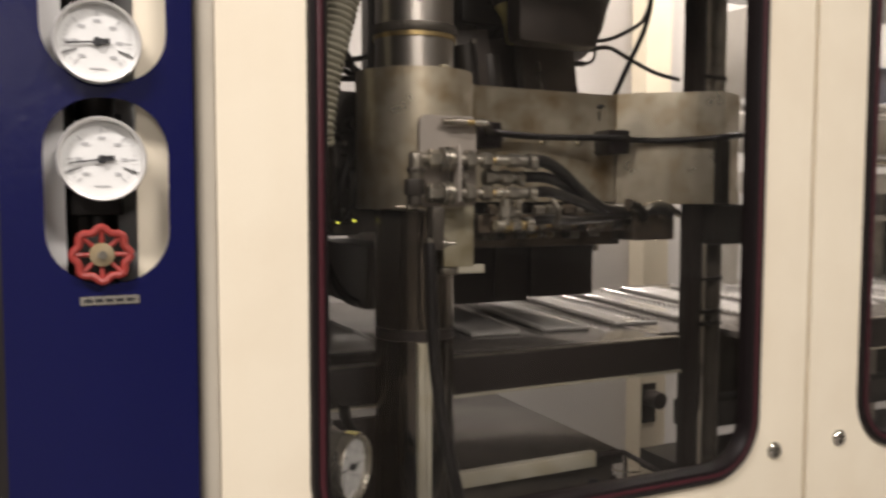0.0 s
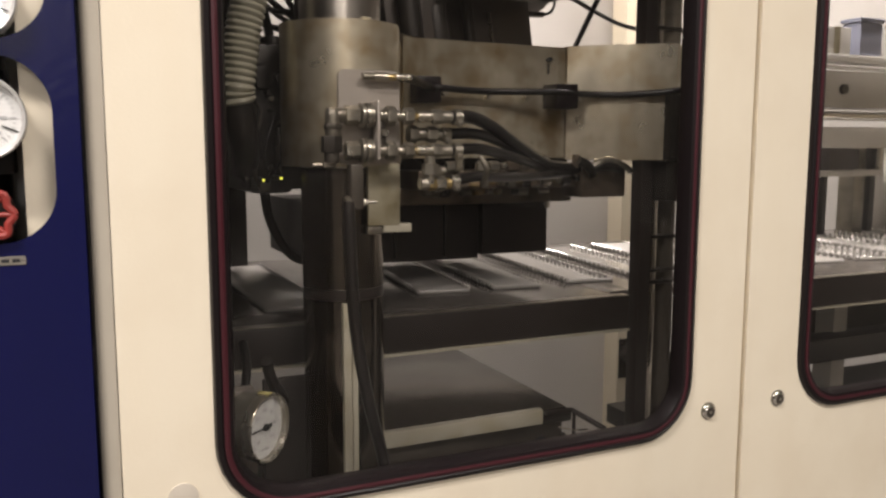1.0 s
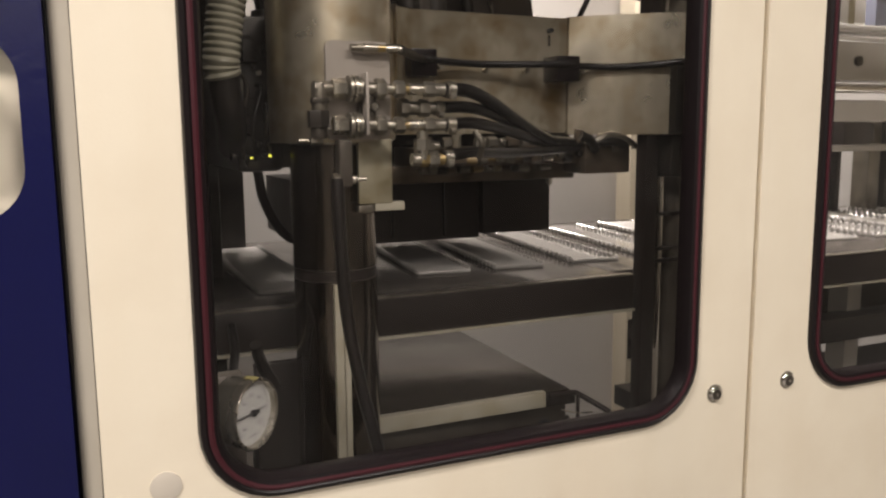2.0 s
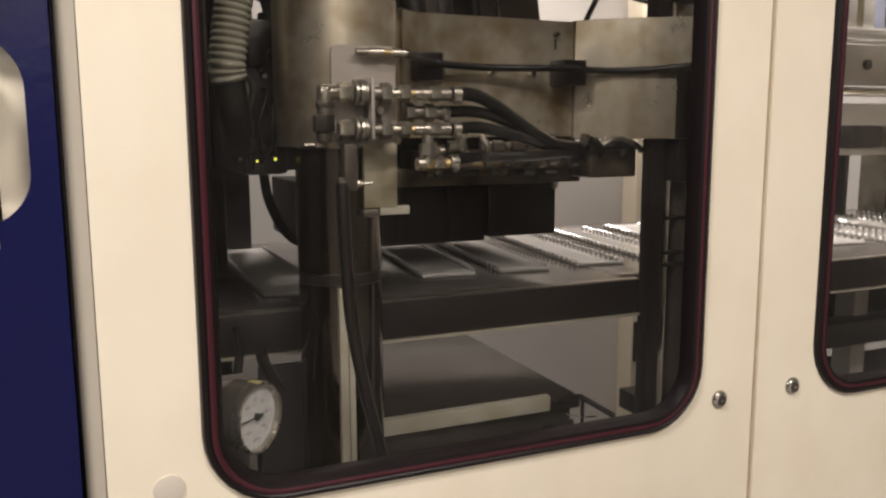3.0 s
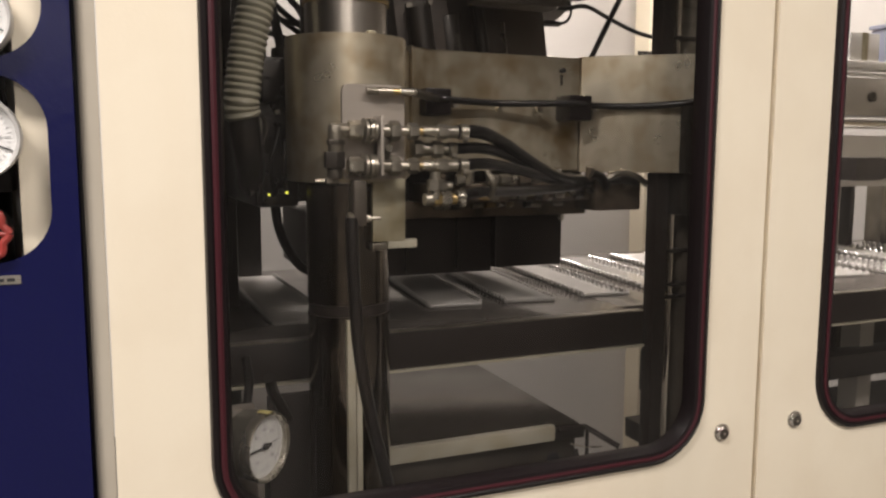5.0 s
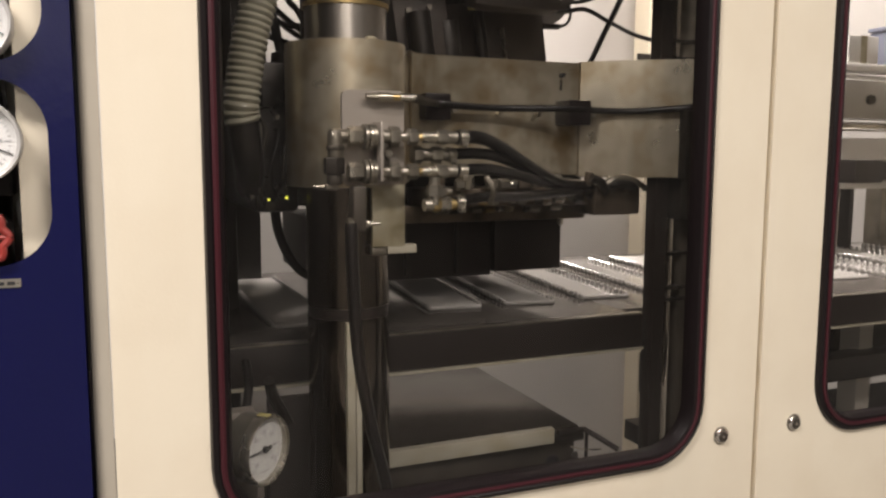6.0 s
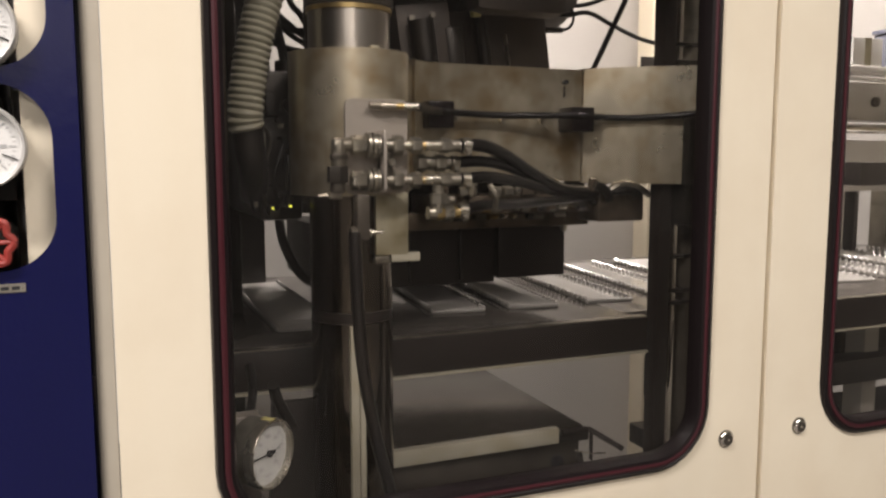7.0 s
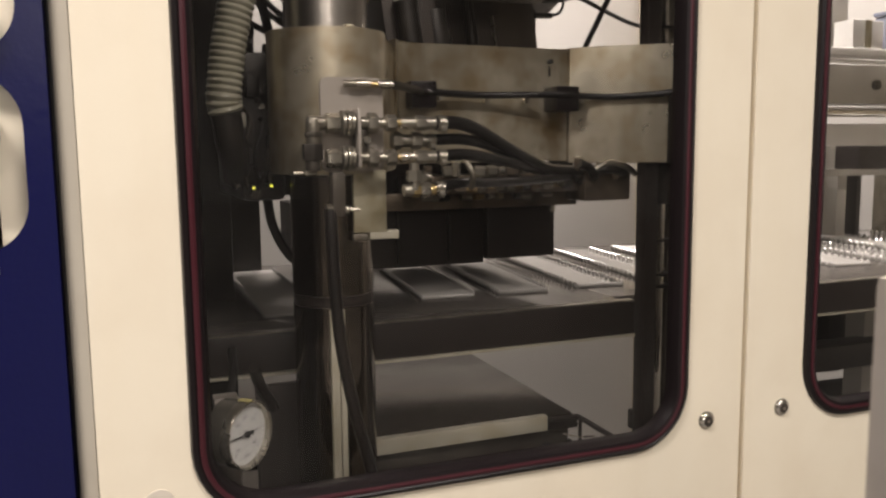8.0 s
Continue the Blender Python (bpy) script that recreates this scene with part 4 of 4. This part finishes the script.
part("lever", tube([(0.985, 0.37, 0.752), (0.99, 0.36, 0.72), (1.02, 0.35, 0.70), (1.05, 0.345, 0.698)], 0.009, n=8), SOOT, lo)
part("lever_knob", cyl((1.04, 0.345, 0.698), (1.065, 0.342, 0.697), 0.012, n=16, bevel=0.002), BLACK, lo)
part("air_hose", tube([(1.0, 0.37, 0.660), (1.03, 0.375, 0.668), (1.07, 0.39, 0.650), (1.13, 0.41, 0.628)], 0.014, n=12), WALL, lo, "pale flexible air hose")
part("ram", cyl((0.72, 0.6, 0.60), (0.72, 0.6, 0.784), 0.05, n=32), CHROME, lo)

# ---- machine bed below ----
single("bed_plate", box(0.21, 1.0, 0.07, 0.85, 0.601, 0.62), PLATE, "oily steel bed plate under the press", "plate")
single("bed_shelf", box(0.62, 1.0, 0.22, 0.33, 0.62, 0.752, bevel=0.004), SOOT, "dark oily shelf in front of the press bed", "shelf")
sw = thing("limit_switch", "small grey limit switch on the bed", "switch", (0.815, 0.214, 0.760))
part("body", box(-0.014, 0.014, -0.008, 0.006, -0.016, 0.016, bevel=0.002), DULL, sw)
part("eye", cyl((0, -0.008, 0.002), (0, -0.0095, 0.002), 0.003, n=10), INK, sw)
single("bearing_block", box(1.002, 1.3, 0.40, 0.5, 0.6005, 0.66, bevel=0.004), GREASE, "greasy dark bearing block on the bed", "block")
wire = thing("bed_wire", "thin bright wire lying on the bed", "wire")
part("wire", tube([(0.955, 0.33, 0.776), (0.985, 0.325, 0.768), (1.02, 0.33, 0.762)], 0.0015, n=6), STEEL, wire)

# inner gauge behind the door window
dial_gauge(0.362, 0.060, 0.948, 0.0425, 44, 2, STEEL, "white dial gauge in a chrome rim behind the window", (0, 0.08, 0), mark=True)
pp = thing("gauge_pipe", "black pipe that carries the inner gauge", "pipe")
part("pipe", tube([(0.34, 0.10, 0.93), (0.352, 0.13, 0.97), (0.362, 0.16, 1.0), (0.365, 0.20, 1.02)], 0.006), HOSE, pp)
part("bracket", box(0.33, 0.36, 0.095, 0.12, 0.86, 0.985, bevel=0.002), GALV, pp, "pale bracket")
part("elbow", tube([(0.39, 0.17, 1.0), (0.40, 0.19, 0.97), (0.42, 0.2, 0.93)], 0.008), SOOT, pp)
part("screw_head", cyl((0.350, 0.085, 0.874), (0.350, 0.075, 0.874), 0.003, n=10), STEEL, pp)
single("gauge_screen", box(0.402, 0.468, 0.250, 0.262, 0.621, 0.950, bevel=0.002), BLACK, "black sheet screen beside the inner gauge", "screen")
ru = thing("rear_upright", "black upright with a steel rod standing on the table", "upright")
part("upright", box(0.435, 0.52, 0.945, 1.035, 1.0145, 1.795, bevel=0.004), SOOT, ru)
part("rod", cyl((0.425, 0.96, 1.0145), (0.425, 0.96, 1.70), 0.012, n=20), STEEL, ru)
single("left_upright", box(0.34, 0.42, 0.62, 0.72, 0.62, 1.97, bevel=0.004), SOOT, "oily black upright of the press frame", "upright")

# ---- fixed head of the press ----
hd = thing("press_head", "black motors and cylinders above the press", "motor")
part("motor", cyl((0.72, 0.64, 1.682), (1.10, 0.68, 1.682), 0.118, n=48, bevel=0.03), DUSTY, hd)
for k in range(10):
    part("cooling_fin", cyl((0.74 + 0.027 * k, 0.642 + 0.0028 * k, 1.682), (0.746 + 0.027 * k, 0.6426 + 0.0028 * k, 1.682), 0.122, n=48), SOOT, hd)
part("gearbox", box(0.66, 0.885, 0.66, 0.86, 1.49, 1.80, bevel=0.01), DUSTY, hd)
part("terminal_box", box(0.74, 0.84, 0.52, 0.60, 1.60, 1.72, bevel=0.012), SOOT, hd)
part("head_plate", box(0.44, 1.26, 0.14, 0.95, 1.80, 1.90, bevel=0.006), SOOT, hd, "thick black head plate")
part("drive_housing", box(0.778, 0.955, 0.375, 0.432, 1.542, 1.799, bevel=0.024), DUSTY, hd, "black drive housing")
part("knee_lug", box(0.957, 1.055, 0.63, 0.71, 1.515, 1.62, bevel=0.008), DUSTY, hd)
part("motor_plug", cyl((1.035, 0.60, 1.556), (1.075, 0.605, 1.558), 0.006, n=10), BLACK, hd)


def cable(points, r=0.0045):
    c = thing("cable", "thin black cable hanging in the machine", "cable", group="machine cables")
    part("sheath", tube(points, r, n=8), HOSE, c)


cable([(1.05, 0.60, 1.585), (1.0876, 0.60, 1.588), (1.135, 0.60, 1.596), (1.19, 0.60, 1.576), (1.262, 0.60, 1.551), (1.33, 0.60, 1.54)], 0.0048)
cable([(1.08, 0.64, 1.625), (1.13, 0.63, 1.615), (1.19, 0.62, 1.635), (1.25, 0.62, 1.68), (1.30, 0.65, 1.80)])
cable([(1.07, 0.605, 1.558), (1.088, 0.60, 1.562), (1.099, 0.60, 1.578), (1.095, 0.60, 1.60), (1.07, 0.61, 1.62)], 0.003)
cable([(0.47, 0.64, 1.80), (0.478, 0.62, 1.58), (0.501, 0.60, 1.531), (0.547, 0.60, 1.528), (0.62, 0.62, 1.55)], 0.0052)
cable([(0.49, 0.64, 1.80), (0.512, 0.62, 1.60), (0.535, 0.60, 1.55), (0.56, 0.60, 1.50), (0.575, 0.62, 1.44)], 0.0060)

# far frame behind the press, seen against the wall
single("rear_post", box(1.87, 1.98, 1.38, 1.46, 0.0, 2.4, bevel=0.004), CREAM, "cream-painted rear post of the machine", "post")
bd = thing("door_bolt", "black latch knob on the rear post", "latch", (1.905, 1.346, 0.573))
part("knob", cyl((0, 0.03, 0), (0, -0.03, 0), 0.03, n=20, bevel=0.006), BLACK, bd)
part("plate", box(-0.03, 0.03, 0.03, 0.038, -0.09, 0.05, bevel=0.002), SOOT, bd)
bk = thing("door_bolt", "black latch knob high on the rear post", "latch", (1.858, 1.346, 1.555))
part("knob", cyl((0, 0.03, 0), (0, -0.03, 0), 0.036, n=20, bevel=0.006), BLACK, bk)
part("plate", box(-0.03, 0.03, 0.03, 0.038, -0.07, 0.07, bevel=0.002), SOOT, bk)
single("rear_panel", box(0.2, 4.0, 1.50, 1.53, 0.0, 2.0), SHEET, "pale sheet closing the back of the machine", "panel", "structure")

# ---- trim station behind the second window ----
st = thing("trim_station", "grey steel frame of the next machine station", "frame")
part("shelf_bar", box(1.78, 3.4, 0.78, 0.86, 1.528, 1.548, bevel=0.003), WALL, st, "white painted bar")
part("upper_beam", box(1.78, 3.4, 0.80, 0.90, 1.40, 1.505, bevel=0.004), GREY, st)
part("bright_rail", cyl((1.78, 0.78, 1.376), (3.4, 0.78, 1.376), 0.013, n=20), CHROME, st, "polished round rail")
part("middle_beam", box(1.78, 3.4, 0.80, 0.88, 1.285, 1.345, bevel=0.004), GREY, st)
part("lower_beam", box(1.78, 3.4, 0.84, 0.90, 1.200, 1.218, bevel=0.003), GREY, st)
for k in range(16):
    x = 1.79 + 0.098 * k + 0.02 * math.sin(2.3 * k)
    part("upright", box(x, x + (0.036, 0.018, 0.048, 0.024)[k % 4], 0.90, 0.96, 1.015, 1.285, bevel=0.003), (GREY, BLACK, DULL, SOOT)[k % 4], st)
    part("spring_rod", cyl((x + 0.055, 0.86, 1.215), (x + 0.055, 0.86, 1.30), 0.009, n=16), (STEEL, SOOT)[k % 2], st)
for k in range(5):
    x = 1.98 + 0.27 * k
    part("stop_block", box(x, x + 0.055, 0.815, 0.845, 1.225, 1.280, bevel=0.003), BLACK, st)
    part("stop_screw", cyl((x + 0.014, 0.815, 1.265), (x + 0.014, 0.808, 1.265), 0.006, n=8), STEEL, st)
    part("stop_screw", cyl((x + 0.014, 0.815, 1.242), (x + 0.014, 0.808, 1.242), 0.006, n=8), STEEL, st)
part("plate_block", box(2.0, 2.10, 0.66, 0.74, 1.225, 1.285, bevel=0.004), BLACK, st)
part("roller", cyl((2.27, 0.66, 1.19), (2.27, 0.66, 1.27), 0.036, n=28, bevel=0.004), WALL, st, "white standing roller")
part("low_beam", box(1.35, 3.4, 0.55, 0.62, 0.74, 0.80, bevel=0.004), BLACK, st)
part("low_post", box(1.98, 2.03, 0.60, 0.66, 0.62, 0.95, bevel=0.003), GREY, st)
part("low_post", box(2.5, 2.56, 0.60, 0.66, 0.62, 0.95, bevel=0.003), GREY, st)
part("lower_cover", box(1.80, 3.4, 0.98, 1.02, 0.62, 0.985, bevel=0.004), GREASE, st, "greasy brown lower cover sheet")
part("head_box", box(1.95, 2.25, 0.95, 1.2, 1.56, 1.85, bevel=0.006), GREY, st)

BIN = material("pale_blue_plastic", (0.30, 0.32, 0.42), 0.35, spot=(0.24, 0.26, 0.35))
sb = thing("storage_bin", "small pale blue plastic bin on the white bar", "bin", (2.29, 0.82, 1.5485))
bm = bmesh.new()
add_prism(bm, [(-0.045, -0.032), (0.045, -0.032), (0.045, 0.032), (-0.045, 0.032)], 0.0, 0.095, bevel=0.008)
part("tub", bm, BIN, sb)
part("lid", box(-0.050, 0.050, -0.036, 0.036, 0.096, 0.108, bevel=0.004), BIN, sb)
ct = thing("carton", "plain white carton standing on the white bar", "box", (2.15, 0.82, 1.5485))
part("body", box(-0.055, 0.055, -0.033, 0.033, 0.0, 0.075, bevel=0.002), WALL, ct)
part("tape", box(-0.012, 0.012, -0.0338, 0.0338, 0.0005, 0.0758), YELLOWED, ct, "brown packing tape")
jr = thing("jar", "clear jar with a steel lid on the white bar", "jar", (2.43, 0.82, 1.5485))
part("glass", cyl((0, 0, 0), (0, 0, 0.09), 0.03, n=28, bevel=0.006), LENS, jr)
part("lid", cyl((0, 0, 0.0905), (0, 0, 0.105), 0.028, n=28, bevel=0.002), STEEL, jr, "steel lid")
for x in (1.98, 2.2, 2.46, 2.7):
    part("beam_bolt", cyl((x, 0.801, 1.452), (x, 0.79, 1.452), 0.014, n=20, bevel=0.002), GREASE, st)
part("cable_run", tube([(1.78, 0.795, 1.513), (1.9, 0.793, 1.516), (2.3, 0.795, 1.511), (2.9, 0.795, 1.516)], 0.006, n=8), WALL, st, "white cable run")

# ---- the post of a console beside the camera's way ----
cs = thing("console_post", "grey painted post of an operator console", "post", (0.635, -0.652, 0.0))
part("post", box(-0.045, 0.045, -0.03, 0.03, 0.0, 1.226, bevel=0.006), GALV, cs)
part("foot", box(-0.10, 0.10, -0.10, 0.10, 0.0, 0.012, bevel=0.002), SOOT, cs)


def motions():
    stroke = [(0, 0), (5.9, 0), (6.0, 0.02), (6.1, 0.22), (6.2, 0.76), (6.3, 0.98), (6.4, 1.0), (6.6, 1.0), (6.7, 0.96), (6.8, 0.69), (6.9, 0.27), (7.0, 0.06), (7.1, 0.02), (7.2, 0), (8.0, 0)]
    walk(up, [(t, pose(0, 0, -0.147 * f)) for t, f in stroke])
    walk(ribbed_hose, [(t, pose(0, 0, 0.057 * f)) for t, f in stroke])
    lean = [(t, 1.0 if f < 0.6 else max(0.0, 1.0 - ((f - 0.6) / 0.38) ** 4)) for t, f in stroke]
    turn = [Matrix.Translation((0.95 - 0.024 * q, 0.55, Z1)) @ pose(0, 0, 0, 0, -8.0 * q, 0) @ Matrix.Translation((-0.95, -0.55, -Z1)) for t, q in lean]
    walk(link, [(t, m) for (t, q), m in zip(lean, turn)])
    foot = Vector((1.142, 0.60, 1.476))
    walk(swing_lead, [(t, Matrix.Translation(foot) @ pose(0, 0, 0, 0, 12.0 * (1 - f), 0) @ Matrix.Translation(-foot)) for t, f in stroke])
    walk(lead_loop, [(t, pose(0, 0, -0.075 + 0.075 * f)) for t, f in stroke])
    rise = [(0, 0), (5.9, 0), (6.0, 0.0), (6.1, 0.11), (6.2, 0.68), (6.3, 0.98), (6.4, 1.0), (6.6, 1.0), (6.7, 0.96), (6.8, 0.72), (6.9, 0.28), (7.0, 0.05), (7.1, 0.01), (7.2, 0), (8.0, 0)]
    walk(lo, [(t, pose(0, 0, -0.0045 + 0.1385 * f)) for t, f in rise])


motions()
